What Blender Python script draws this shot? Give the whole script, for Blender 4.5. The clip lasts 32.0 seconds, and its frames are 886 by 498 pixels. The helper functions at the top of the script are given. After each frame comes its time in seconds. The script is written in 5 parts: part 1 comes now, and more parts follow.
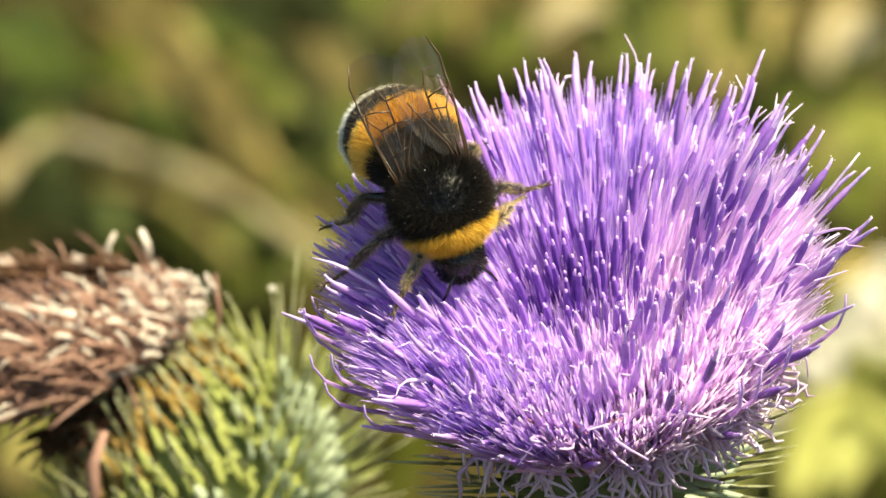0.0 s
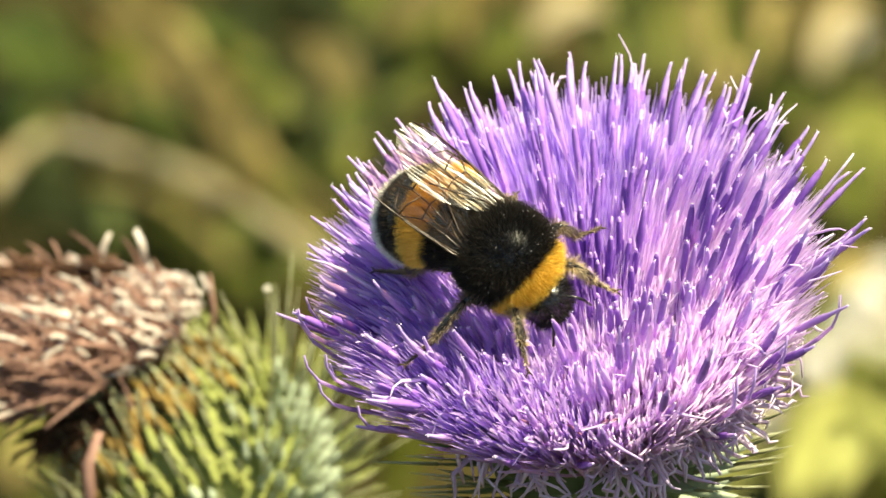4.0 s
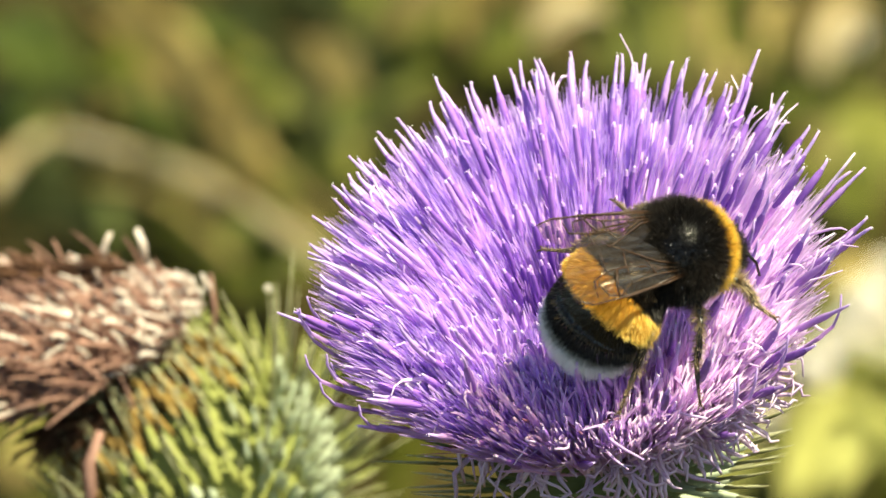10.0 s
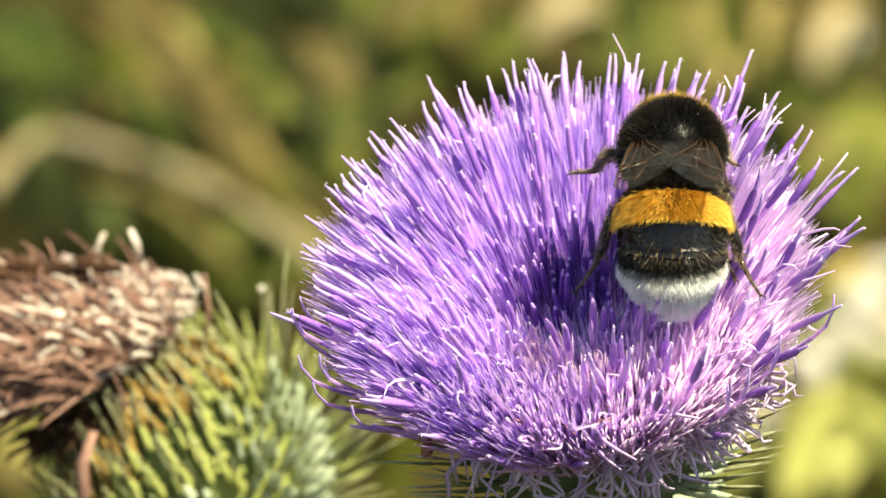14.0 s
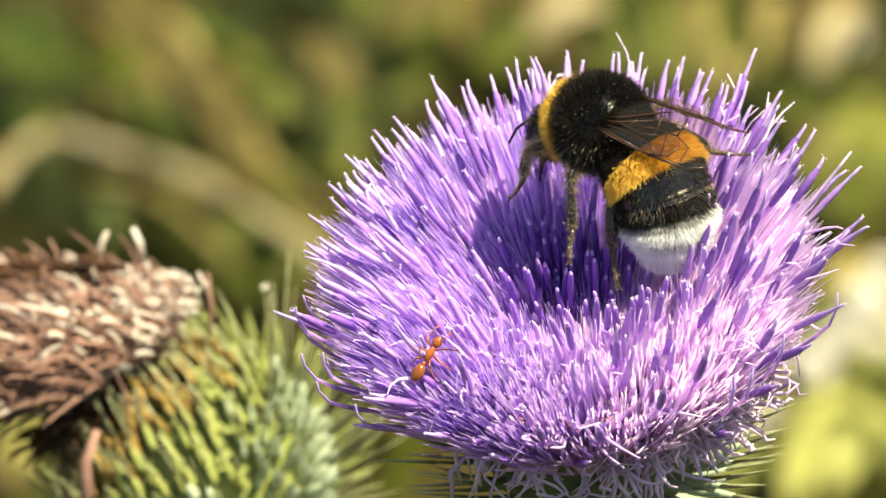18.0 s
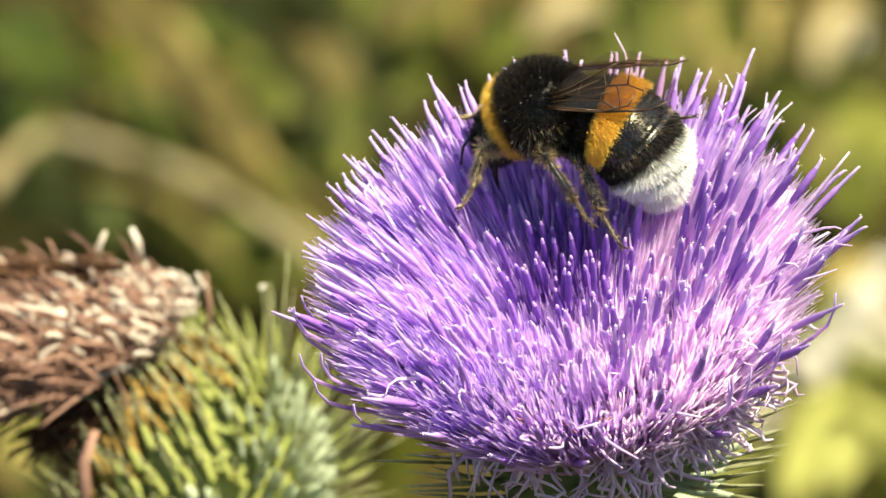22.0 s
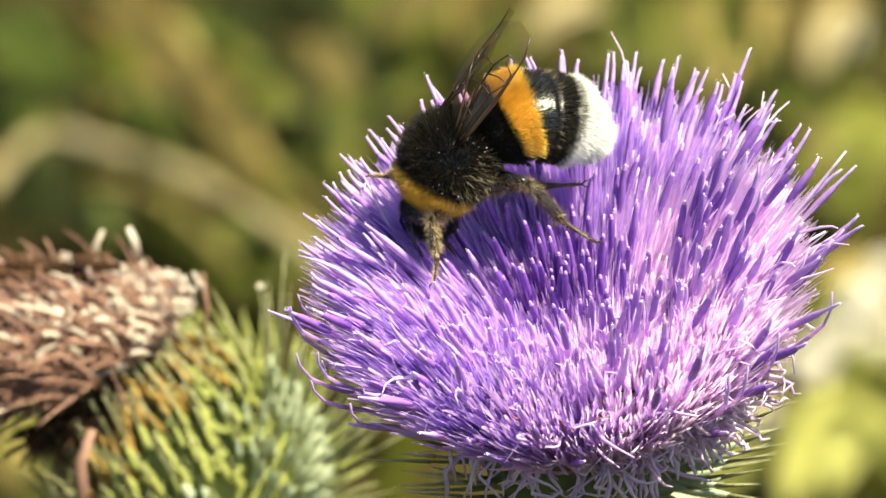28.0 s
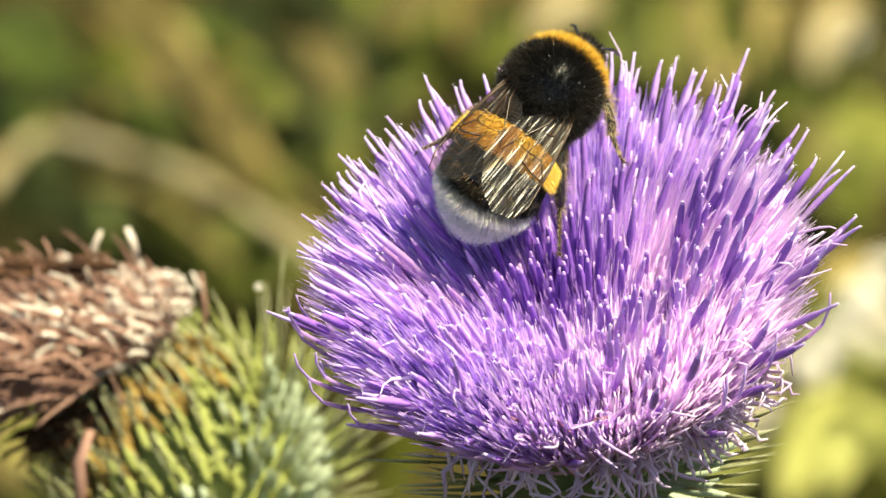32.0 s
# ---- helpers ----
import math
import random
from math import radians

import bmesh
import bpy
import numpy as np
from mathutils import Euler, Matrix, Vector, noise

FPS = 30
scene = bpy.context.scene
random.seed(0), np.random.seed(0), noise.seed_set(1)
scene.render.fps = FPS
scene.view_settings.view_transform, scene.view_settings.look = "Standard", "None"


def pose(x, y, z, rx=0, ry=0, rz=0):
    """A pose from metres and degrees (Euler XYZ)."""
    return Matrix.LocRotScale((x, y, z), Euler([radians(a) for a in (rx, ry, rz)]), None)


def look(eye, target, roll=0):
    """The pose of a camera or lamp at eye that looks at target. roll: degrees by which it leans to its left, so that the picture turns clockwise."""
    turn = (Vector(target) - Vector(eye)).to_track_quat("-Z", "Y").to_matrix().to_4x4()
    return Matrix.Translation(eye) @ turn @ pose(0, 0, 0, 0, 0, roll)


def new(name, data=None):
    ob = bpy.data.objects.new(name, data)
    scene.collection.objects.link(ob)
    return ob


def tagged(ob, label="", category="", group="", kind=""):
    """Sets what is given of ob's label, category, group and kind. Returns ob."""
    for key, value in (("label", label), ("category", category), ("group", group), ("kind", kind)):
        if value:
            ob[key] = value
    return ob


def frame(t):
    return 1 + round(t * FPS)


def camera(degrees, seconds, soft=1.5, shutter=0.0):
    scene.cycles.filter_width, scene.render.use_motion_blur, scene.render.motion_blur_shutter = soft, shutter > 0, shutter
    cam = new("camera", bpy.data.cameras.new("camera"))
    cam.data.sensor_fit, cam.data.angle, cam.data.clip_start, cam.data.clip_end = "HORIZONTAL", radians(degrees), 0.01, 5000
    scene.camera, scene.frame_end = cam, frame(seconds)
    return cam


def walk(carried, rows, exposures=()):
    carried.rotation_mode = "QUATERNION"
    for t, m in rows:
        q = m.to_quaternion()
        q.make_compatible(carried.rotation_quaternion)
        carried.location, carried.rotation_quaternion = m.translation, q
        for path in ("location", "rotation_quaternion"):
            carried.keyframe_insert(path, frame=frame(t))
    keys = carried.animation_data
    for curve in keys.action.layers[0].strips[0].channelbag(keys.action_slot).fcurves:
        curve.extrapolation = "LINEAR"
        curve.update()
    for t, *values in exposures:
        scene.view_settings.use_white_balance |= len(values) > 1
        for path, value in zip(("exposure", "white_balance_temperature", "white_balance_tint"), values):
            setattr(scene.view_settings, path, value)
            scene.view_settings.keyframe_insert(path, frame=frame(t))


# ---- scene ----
# ---------- camera ----------
DEG = 6.0
RIGHT = Vector((1, 0, 0))
FWD = Vector((0, math.cos(radians(30)), -math.sin(radians(30))))
UP = Vector((0, math.sin(radians(30)), math.cos(radians(30))))
HEART = Vector((0, 0, 0.60))          # middle of the open flower
EYE = HEART - 0.70 * FWD - 0.01058 * RIGHT - 0.00028 * UP
TURN = FWD.to_track_quat("-Z", "Y").to_matrix().to_4x4()

cam = camera(DEG, 32.0, soft=1.5)
cam.data.dof.use_dof = True
cam.data.dof.focus_distance = 0.695
cam.data.dof.aperture_fstop = 56.0
# seconds, millimetres across, millimetres up
SLIDE = [(0, -0.000, 0.000), (0.5, -0.198, 0.050), (1, 0.103, 0.000), (1.5, -0.098, 0.010), (2, 0.303, 0.041), (2.5, 0.187, 0.020), (3, 0.270, 0.073), (3.5, 0.473, 0.039), (5.5, 0.444, 0.067), (6, 0.504, 0.038), (6.5, 0.423, 0.016), (7, 0.413, 0.001), (7.5, 0.393, 0.016), (8, 0.413, 0.016), (8.5, 0.494, -0.006), (9, 0.304, -0.014), (9.5, 0.411, 0.012), (10, 0.385, -0.007), (10.5, 0.483, -0.051), (11, 0.635, -0.032), (11.5, 0.653, -0.001), (12, 0.824, 0.005), (12.5, 0.742, -0.026), (13, 1.047, -0.020), (13.5, 0.985, -0.014), (14, 0.976, 0.005), (14.5, 0.815, -0.026), (16.5, 0.743, -0.063), (17, 0.689, -0.032), (17.5, 0.752, -0.050), (18, 0.698, -0.107), (18.5, 0.636, -0.082), (19, 0.654, -0.107), (19.5, 0.680, -0.120), (20, 0.779, -0.088), (20.5, 0.833, -0.082), (21, 0.834, -0.095), (21.5, 0.886, -0.094), (22, 0.851, -0.095), (22.5, 0.976, -0.070), (23, 1.030, -0.113), (23.5, 0.824, -0.113), (24, 0.824, -0.126), (24.5, 0.878, -0.126), (25, 0.887, -0.132), (25.5, 0.940, -0.138), (27.5, 1.092, -0.151), (28, 1.128, -0.163), (28.5, 1.182, -0.132), (29, 1.236, -0.138), (29.5, 1.253, -0.182), (30, 1.253, -0.138), (30.5, 1.289, -0.107), (31, 1.262, -0.113), (31.5, 1.289, -0.132), (32, 1.280, -0.126)]
walk(cam, [(t, Matrix.Translation(EYE + RIGHT * a * 0.001 + UP * b * 0.001) @ TURN) for t, a, b in SLIDE], exposures=[(0, 1.16, 7350, -2), (32, 1.16, 7350, -2)])

# ---------- sky and sun ----------
SUN_AZ, SUN_EL = radians(102), radians(65)    # azimuth from +y towards +x
SUN_DIR = Vector((math.sin(SUN_AZ) * math.cos(SUN_EL), math.cos(SUN_AZ) * math.cos(SUN_EL), math.sin(SUN_EL)))
world = bpy.data.worlds.new("sky")
scene.world = world
world.use_nodes = True
nt = world.node_tree
sky = nt.nodes.new("ShaderNodeTexSky")
sky.sky_type, sky.sun_disc = "NISHITA", False
sky.sun_elevation, sky.sun_rotation = SUN_EL, SUN_AZ
nt.links.new(sky.outputs[0], nt.nodes["Background"].inputs[0])
nt.nodes["Background"].inputs[1].default_value = 0.07
sun_data = bpy.data.lights.new("sun", "SUN")
sun_data.energy, sun_data.angle, sun_data.color = 5.0, radians(0.53), (1.0, 0.92, 0.74)
sun = new("sun", sun_data)
sun.matrix_world = look(HEART + SUN_DIR * 3, HEART)


# ---------- materials ----------
def material(name, colour, rough=0.6, vary=0.25, scale=400.0, bump=0.15, through_light=0.0, metal=0.0, coat=0.0, second=None, island=0.0, per_object=0.0, spec=0.5, fine=6.0):
    """A noisy procedural surface: two scales of colour change, bump, and light that shines through thin leaves."""
    m = bpy.data.materials.new(name)
    m.use_nodes = True
    n, l = m.node_tree.nodes, m.node_tree.links
    p = n["Principled BSDF"]
    out = n["Material Output"]
    co = n.new("ShaderNodeTexCoord")
    big, small = n.new("ShaderNodeTexNoise"), n.new("ShaderNodeTexNoise")
    for tex, s in ((big, scale), (small, scale * fine)):
        tex.inputs["Scale"].default_value = s
        tex.inputs["Detail"].default_value = 3
        l.new(co.outputs["Object"], tex.inputs["Vector"])
    ramp = n.new("ShaderNodeMix")
    ramp.data_type = "RGBA"
    c = Vector(colour)
    d = Vector(second) if second else c * (1 - vary)
    ramp.inputs["A"].default_value = (*(c * (1 + vary * 0.4)), 1)
    ramp.inputs["B"].default_value = (*d, 1)
    add = n.new("ShaderNodeMath")
    add.operation = "ADD"
    half = n.new("ShaderNodeMath")
    half.operation = "MULTIPLY_ADD"
    half.inputs[1].default_value, half.inputs[2].default_value = 1.6, -0.55
    l.new(big.outputs["Fac"], half.inputs[0])
    part_small = n.new("ShaderNodeMath")
    part_small.operation = "MULTIPLY_ADD"
    part_small.inputs[1].default_value, part_small.inputs[2].default_value = 0.9, -0.3
    l.new(small.outputs["Fac"], part_small.inputs[0])
    l.new(half.outputs[0], add.inputs[0])
    l.new(part_small.outputs[0], add.inputs[1])
    fac = add.outputs[0]
    if island or per_object:
        src = n.new("ShaderNodeNewGeometry").outputs["Random Per Island"] if island else n.new("ShaderNodeObjectInfo").outputs["Random"]
        off = n.new("ShaderNodeMath")
        off.operation = "MULTIPLY_ADD"
        k = island or per_object
        off.inputs[1].default_value, off.inputs[2].default_value = k, -k / 2
        l.new(src, off.inputs[0])
        both = n.new("ShaderNodeMath")
        both.operation = "ADD"
        both.use_clamp = True
        l.new(fac, both.inputs[0])
        l.new(off.outputs[0], both.inputs[1])
        fac = both.outputs[0]
    else:
        add.use_clamp = True
    l.new(fac, ramp.inputs["Factor"])
    l.new(ramp.outputs["Result"], p.inputs["Base Color"])
    p.inputs["Roughness"].default_value = rough
    p.inputs["Metallic"].default_value = metal
    p.inputs["Specular IOR Level"].default_value = spec
    p.inputs["Coat Weight"].default_value = coat
    if bump:
        b = n.new("ShaderNodeBump")
        b.inputs["Strength"].default_value = bump
        b.inputs["Distance"].default_value = 0.0002
        l.new(small.outputs["Fac"], b.inputs["Height"])
        l.new(b.outputs[0], p.inputs["Normal"])
    if through_light:
        tr = n.new("ShaderNodeBsdfTranslucent")
        l.new(ramp.outputs["Result"], tr.inputs["Color"])
        mix = n.new("ShaderNodeMixShader")
        mix.inputs[0].default_value = through_light
        l.new(p.outputs[0], mix.inputs[1])
        l.new(tr.outputs[0], mix.inputs[2])
        l.new(mix.outputs[0], out.inputs["Surface"])
    return m


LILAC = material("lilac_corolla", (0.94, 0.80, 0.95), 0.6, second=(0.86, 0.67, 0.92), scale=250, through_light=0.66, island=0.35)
LILAC_PIECE = material("lilac_tube", (0.90, 0.70, 0.95), 0.6, second=(0.74, 0.50, 0.88), scale=250, through_light=0.62, per_object=0.5)
VIOLET = material("violet_anthers", (0.40, 0.20, 0.66), 0.42, second=(0.22, 0.085, 0.48), scale=300, through_light=0.12, island=0.6)
VIOLET_PIECE = material("violet_anther_tube", (0.40, 0.20, 0.66), 0.42, second=(0.22, 0.085, 0.48), scale=300, through_light=0.12, per_object=0.6)
DUSK_PIECE = material("dark_young_anther", (0.26, 0.11, 0.53), 0.42, second=(0.14, 0.05, 0.36), scale=300, through_light=0.08, per_object=0.6)
FADED_PIECE = material("faded_anther_tube", (0.68, 0.46, 0.84), 0.5, second=(0.50, 0.27, 0.72), scale=300, through_light=0.3, per_object=0.7)
LILAC_DEEP = material("deep_lilac_lobes", (0.87, 0.67, 0.93), 0.5, second=(0.64, 0.41, 0.83), scale=250, through_light=0.45, island=0.7)
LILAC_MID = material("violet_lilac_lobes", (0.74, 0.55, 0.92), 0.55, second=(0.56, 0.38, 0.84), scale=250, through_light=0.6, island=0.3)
LILAC_INNER = material("inner_lobes", (0.70, 0.46, 0.88), 0.5, second=(0.46, 0.25, 0.72), scale=250, through_light=0.4, island=0.7)
STYLE = material("pale_style", (0.72, 0.50, 0.88), 0.5, second=(0.50, 0.28, 0.78), scale=500, through_light=0.3)
TIP = material("pale_lilac_tip", (0.70, 0.52, 0.88), 0.6, second=(0.52, 0.34, 0.80), scale=500, through_light=0.3)
POLLEN = material("white_pollen", (0.85, 0.82, 0.85), 0.7, scale=900)
WILTED = material("wilted_florets", (0.86, 0.73, 0.92), 0.6, second=(0.60, 0.38, 0.77), scale=180, through_light=0.3, island=0.8)
BLEACHED = material("bleached_petal_thread", (0.84, 0.72, 0.86), 0.6, second=(0.60, 0.42, 0.68), scale=180, through_light=0.4, island=0.7)
MAROON = material("maroon_floret_base", (0.28, 0.10, 0.16), 0.6, second=(0.42, 0.2, 0.36), scale=200, through_light=0.3, island=0.6)
BRACT = material("green_bract", (0.17, 0.20, 0.09), 0.55, second=(0.07, 0.10, 0.04), scale=160, per_object=0.7, bump=0.25, through_light=0.1, spec=0.15)
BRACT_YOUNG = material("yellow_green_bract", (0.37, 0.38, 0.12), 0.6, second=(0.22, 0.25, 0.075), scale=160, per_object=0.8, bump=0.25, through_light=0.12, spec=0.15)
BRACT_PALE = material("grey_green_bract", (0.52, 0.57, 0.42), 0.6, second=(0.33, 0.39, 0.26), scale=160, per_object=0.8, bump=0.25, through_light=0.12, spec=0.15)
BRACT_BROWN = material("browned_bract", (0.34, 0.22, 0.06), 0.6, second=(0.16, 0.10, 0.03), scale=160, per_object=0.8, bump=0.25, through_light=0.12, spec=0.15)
SPINE = material("straw_spine", (0.52, 0.50, 0.32), 0.4, second=(0.36, 0.36, 0.18), scale=300, through_light=0.15, per_object=0.5)
HUSK = material("dry_brown_florets", (0.42, 0.24, 0.185), 0.5, second=(0.14, 0.07, 0.054), scale=130, island=0.9, through_light=0.12, spec=0.15)
HUSK_SHADE = material("shade_brown_florets", (0.11, 0.055, 0.03), 0.6, second=(0.035, 0.018, 0.012), scale=130, island=0.8, through_light=0.1, spec=0.1)
HUSK_PALE = material("bleached_lit_florets", (0.86, 0.78, 0.70), 0.45, second=(0.55, 0.42, 0.35), scale=130, island=0.6, through_light=0.2)
STEM = material("green_stem", (0.15, 0.20, 0.07), 0.6, scale=120, bump=0.3)
BLACK_FUR = material("black_fur", (0.013, 0.011, 0.010), 0.5, second=(0.027, 0.020, 0.015), scale=300, island=0.7, bump=0, spec=0.35)
YELLOW_FUR = material("yellow_fur", (0.94, 0.68, 0.17), 0.5, second=(0.76, 0.45, 0.045), scale=300, island=0.8, bump=0, through_light=0.2)
COLLAR_FUR = material("gold_fur", (0.88, 0.61, 0.11), 0.5, second=(0.64, 0.36, 0.03), scale=300, island=0.8, bump=0, through_light=0.2)
WHITE_FUR = material("white_fur", (0.90, 0.90, 0.88), 0.5, second=(0.74, 0.74, 0.73), scale=300, island=0.7, bump=0, through_light=0.15)
BRONZE_FUR = material("bronze_fur", (0.17, 0.125, 0.075), 0.45, second=(0.06, 0.04, 0.025), scale=300, island=0.9, bump=0)
SILVER_FUR = material("silver_fur", (0.50, 0.49, 0.46), 0.5, second=(0.10, 0.09, 0.08), scale=300, island=0.9, bump=0)
GREY_FUR = material("grey_fur", (0.34, 0.28, 0.19), 0.5, second=(0.07, 0.05, 0.035), scale=300, island=0.9, bump=0)
TAN_FUR = material("tan_fur", (0.58, 0.46, 0.26), 0.5, second=(0.26, 0.17, 0.08), scale=300, island=0.8, bump=0)
CUTICLE = material("black_cuticle", (0.012, 0.011, 0.012), 0.27, vary=0.3, scale=900, bump=0.2, coat=0.2)
CUTICLE_SOFT = material("brown_cuticle", (0.05, 0.03, 0.02), 0.3, vary=0.3, scale=900, bump=0.1)
UNDERCOAT = material("pale_undercoat", (0.16, 0.15, 0.14), 0.8, second=(0.08, 0.08, 0.08), scale=700)
LEG_HAIR = material("dusty_leg_hair", (0.30, 0.22, 0.12), 0.5, second=(0.06, 0.04, 0.025), scale=300, island=1.0, bump=0)
EYE_GLOSS = material("compound_eye", (0.01, 0.009, 0.01), 0.12, scale=2500, bump=0.3)
VEIN = material("wing_vein", (0.05, 0.025, 0.012), 0.35, scale=900, bump=0)
ANT_RED = material("ant_red", (0.48, 0.13, 0.03), 0.3, second=(0.30, 0.07, 0.015), scale=900, coat=0.15)
ANT_DARK = material("ant_gaster", (0.24, 0.07, 0.02), 0.25, scale=900, coat=0.15)


def wing_material():
    """A clear brownish membrane, pleated lengthwise, that throws the sky and the sun back in streaks."""
    m = bpy.data.materials.new("smoky_wing")
    m.use_nodes = True
    n, l = m.node_tree.nodes, m.node_tree.links
    co, tex, b = n.new("ShaderNodeTexCoord"), n.new("ShaderNodeTexNoise"), n.new("ShaderNodeBump")
    stretch = n.new("ShaderNodeMapping")
    stretch.inputs["Scale"].default_value = (160, 1900, 300)
    tex.inputs["Scale"].default_value, tex.inputs["Detail"].default_value = 1.0, 2
    b.inputs["Strength"].default_value, b.inputs["Distance"].default_value = 0.7, 0.0003
    l.new(co.outputs["Object"], stretch.inputs["Vector"])
    l.new(stretch.outputs[0], tex.inputs["Vector"])
    l.new(tex.outputs["Fac"], b.inputs["Height"])
    p = n["Principled BSDF"]
    p.inputs["Base Color"].default_value = (0.06, 0.05, 0.045, 1)
    p.inputs["Roughness"].default_value = 0.3
    p.inputs["Specular IOR Level"].default_value = 0.6
    l.new(b.outputs[0], p.inputs["Normal"])
    gloss = n.new("ShaderNodeBsdfGlossy")
    gloss.inputs["Roughness"].default_value = 0.26
    gloss.inputs["Color"].default_value = (0.95, 0.92, 0.88, 1)
    l.new(b.outputs[0], gloss.inputs["Normal"])
    clear = n.new("ShaderNodeBsdfTransparent")
    clear.inputs[0].default_value = (0.87, 0.79, 0.67, 1)
    smoke = n.new("ShaderNodeMixShader")
    smoke.inputs[0].default_value = 0.14
    l.new(clear.outputs[0], smoke.inputs[1])
    l.new(p.outputs[0], smoke.inputs[2])
    streak = n.new("ShaderNodeMapRange")
    streak.inputs["From Min"].default_value, streak.inputs["From Max"].default_value = 0.45, 0.65
    streak.inputs["To Min"].default_value, streak.inputs["To Max"].default_value = 0.004, 0.055
    l.new(tex.outputs["Fac"], streak.inputs["Value"])
    film = n.new("ShaderNodeMixShader")
    l.new(streak.outputs[0], film.inputs[0])
    l.new(smoke.outputs[0], film.inputs[1])
    l.new(gloss.outputs[0], film.inputs[2])
    l.new(film.outputs[0], n["Material Output"].inputs["Surface"])
    return m


WING = wing_material()

# ---------- mesh building ----------
MM = 0.001


class Shape:
    """Collects vertices (in millimetres) and faces with a material slot each, and turns them into one mesh."""

    def __init__(self):
        self.v, self.f, self.m = [], [], []

    def tube(self, pts, radii, slots, sides=5, flat=1.0, close=True):
        """A tube along pts; slots: one material slot for each stretch. flat < 1 presses it to a blade."""
        pts = [Vector(p) for p in pts]
        base = len(self.v)
        side = None
        for i, p in enumerate(pts):
            d = (pts[min(i + 1, len(pts) - 1)] - pts[max(i - 1, 0)]).normalized()
            if side is None:
                side = d.orthogonal().normalized()
            side = (side - d * side.dot(d)).normalized()
            other = d.cross(side)
            for k in range(sides):
                a = 2 * math.pi * k / sides
                self.v.append(p + (side * math.cos(a) + other * math.sin(a) * flat) * radii[i])
        for i in range(len(pts) - 1):
            for k in range(sides):
                a, b = base + i * sides + k, base + i * sides + (k + 1) % sides
                self.f.append((a, b, b + sides, a + sides))
                self.m.append(slots[i] if not isinstance(slots, int) else slots)
        if close:
            last = base + (len(pts) - 1) * sides
            self.f.append(tuple(range(last, last + sides)))
            self.m.append(slots[-1] if not isinstance(slots, int) else slots)
            self.f.append(tuple(range(base + sides - 1, base - 1, -1)))
            self.m.append(slots[0] if not isinstance(slots, int) else slots)

    def blade(self, pts, widths, slot=0, face=None, bow=0.25):
        """A thin leaf folded along its middle."""
        pts = [Vector(p) for p in pts]
        base = len(self.v)
        for i, p in enumerate(pts):
            d = (pts[min(i + 1, len(pts) - 1)] - pts[max(i - 1, 0)]).normalized()
            side = d.cross(face).normalized() if face is not None else d.orthogonal().normalized()
            up = side.cross(d)
            w = widths[i]
            self.v += [p - side * w, p - up * w * bow, p + side * w]
        for i in range(len(pts) - 1):
            a = base + 3 * i
            self.f += [(a, a + 1, a + 4, a + 3), (a + 1, a + 2, a + 5, a + 4)]
            self.m += [slot, slot]

    def ball(self, centre, radii, slot=0, rings=10, sides=16, turn=None):
        base = len(self.v)
        c = Vector(centre)
        for i in range(rings + 1):
            a = math.pi * i / rings
            for k in range(sides):
                b = 2 * math.pi * k / sides
                p = Vector((math.cos(a) * radii[0], math.sin(a) * math.cos(b) * radii[1], math.sin(a) * math.sin(b) * radii[2]))
                self.v.append(c + (turn @ p if turn else p))
        for i in range(rings):
            for k in range(sides):
                a, b = base + i * sides + k, base + i * sides + (k + 1) % sides
                self.f.append((a, b, b + sides, a + sides))
                self.m.append(slot)

    def hair(self, root, tip, width, slot=0):
        root, tip = Vector(root), Vector(tip)
        d = tip - root
        side = d.cross(Vector((random.uniform(-1, 1), random.uniform(-1, 1), random.uniform(-1, 1)))).normalized() * width
        b = len(self.v)
        mid = root + d * 0.55
        self.v += [root - side, root + side, mid + side * 0.7, mid - side * 0.7, tip]
        self.f += [(b, b + 1, b + 2, b + 3), (b + 3, b + 2, b + 4)]
        self.m += [slot, slot]

    def mesh(self, name, mats, smooth=True, unit=MM):
        me = bpy.data.meshes.new(name)
        me.from_pydata([tuple(p * unit) for p in self.v], [], self.f)
        for m in mats:
            me.materials.append(m)
        me.polygons.foreach_set("material_index", self.m)
        me.polygons.foreach_set("use_smooth", [smooth] * len(self.f))
        me.update()
        return me


def part(name, me, parent, label="", at=None):
    ob = new(name, me)
    ob.parent = parent
    if at is not None:
        ob.matrix_basis = at
    return tagged(ob, label)


def curve(a, b, c, n):
    """Points of a bow from a to c that leans towards b."""
    a, b, c = Vector(a), Vector(b), Vector(c)
    return [a * (1 - s) ** 2 + b * 2 * s * (1 - s) + c * s * s for s in [i / (n - 1) for i in range(n)]]


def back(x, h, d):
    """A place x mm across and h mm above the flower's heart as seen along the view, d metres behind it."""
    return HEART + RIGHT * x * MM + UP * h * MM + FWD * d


# ---------- ground ----------
def ground():
    soil = material("dry_soil_and_moss", (0.035, 0.026, 0.006), 0.9, second=(0.014, 0.016, 0.003), scale=9, bump=0.5, spec=0.15)
    s = Shape()
    n = 24
    for i in range(n + 1):
        for k in range(n + 1):
            u, v = i / n * 2 - 1, k / n * 2 - 1
            x, y = 60 * u * abs(u) ** 2, 60 * v * abs(v) ** 2
            s.v.append(Vector((x, y, 0.03 * noise.noise((x * 1.3, y * 1.3, 0)))))
    for i in range(n):
        for k in range(n):
            a = i * (n + 1) + k
            s.f.append((a, a + n + 1, a + n + 2, a + 1))
            s.m.append(0)
    ob = new("ground", s.mesh("ground", [soil], unit=1.0))
    tagged(ob, "dry earth with moss and old grass beneath the thistles", "ground", kind="structure")


ground()

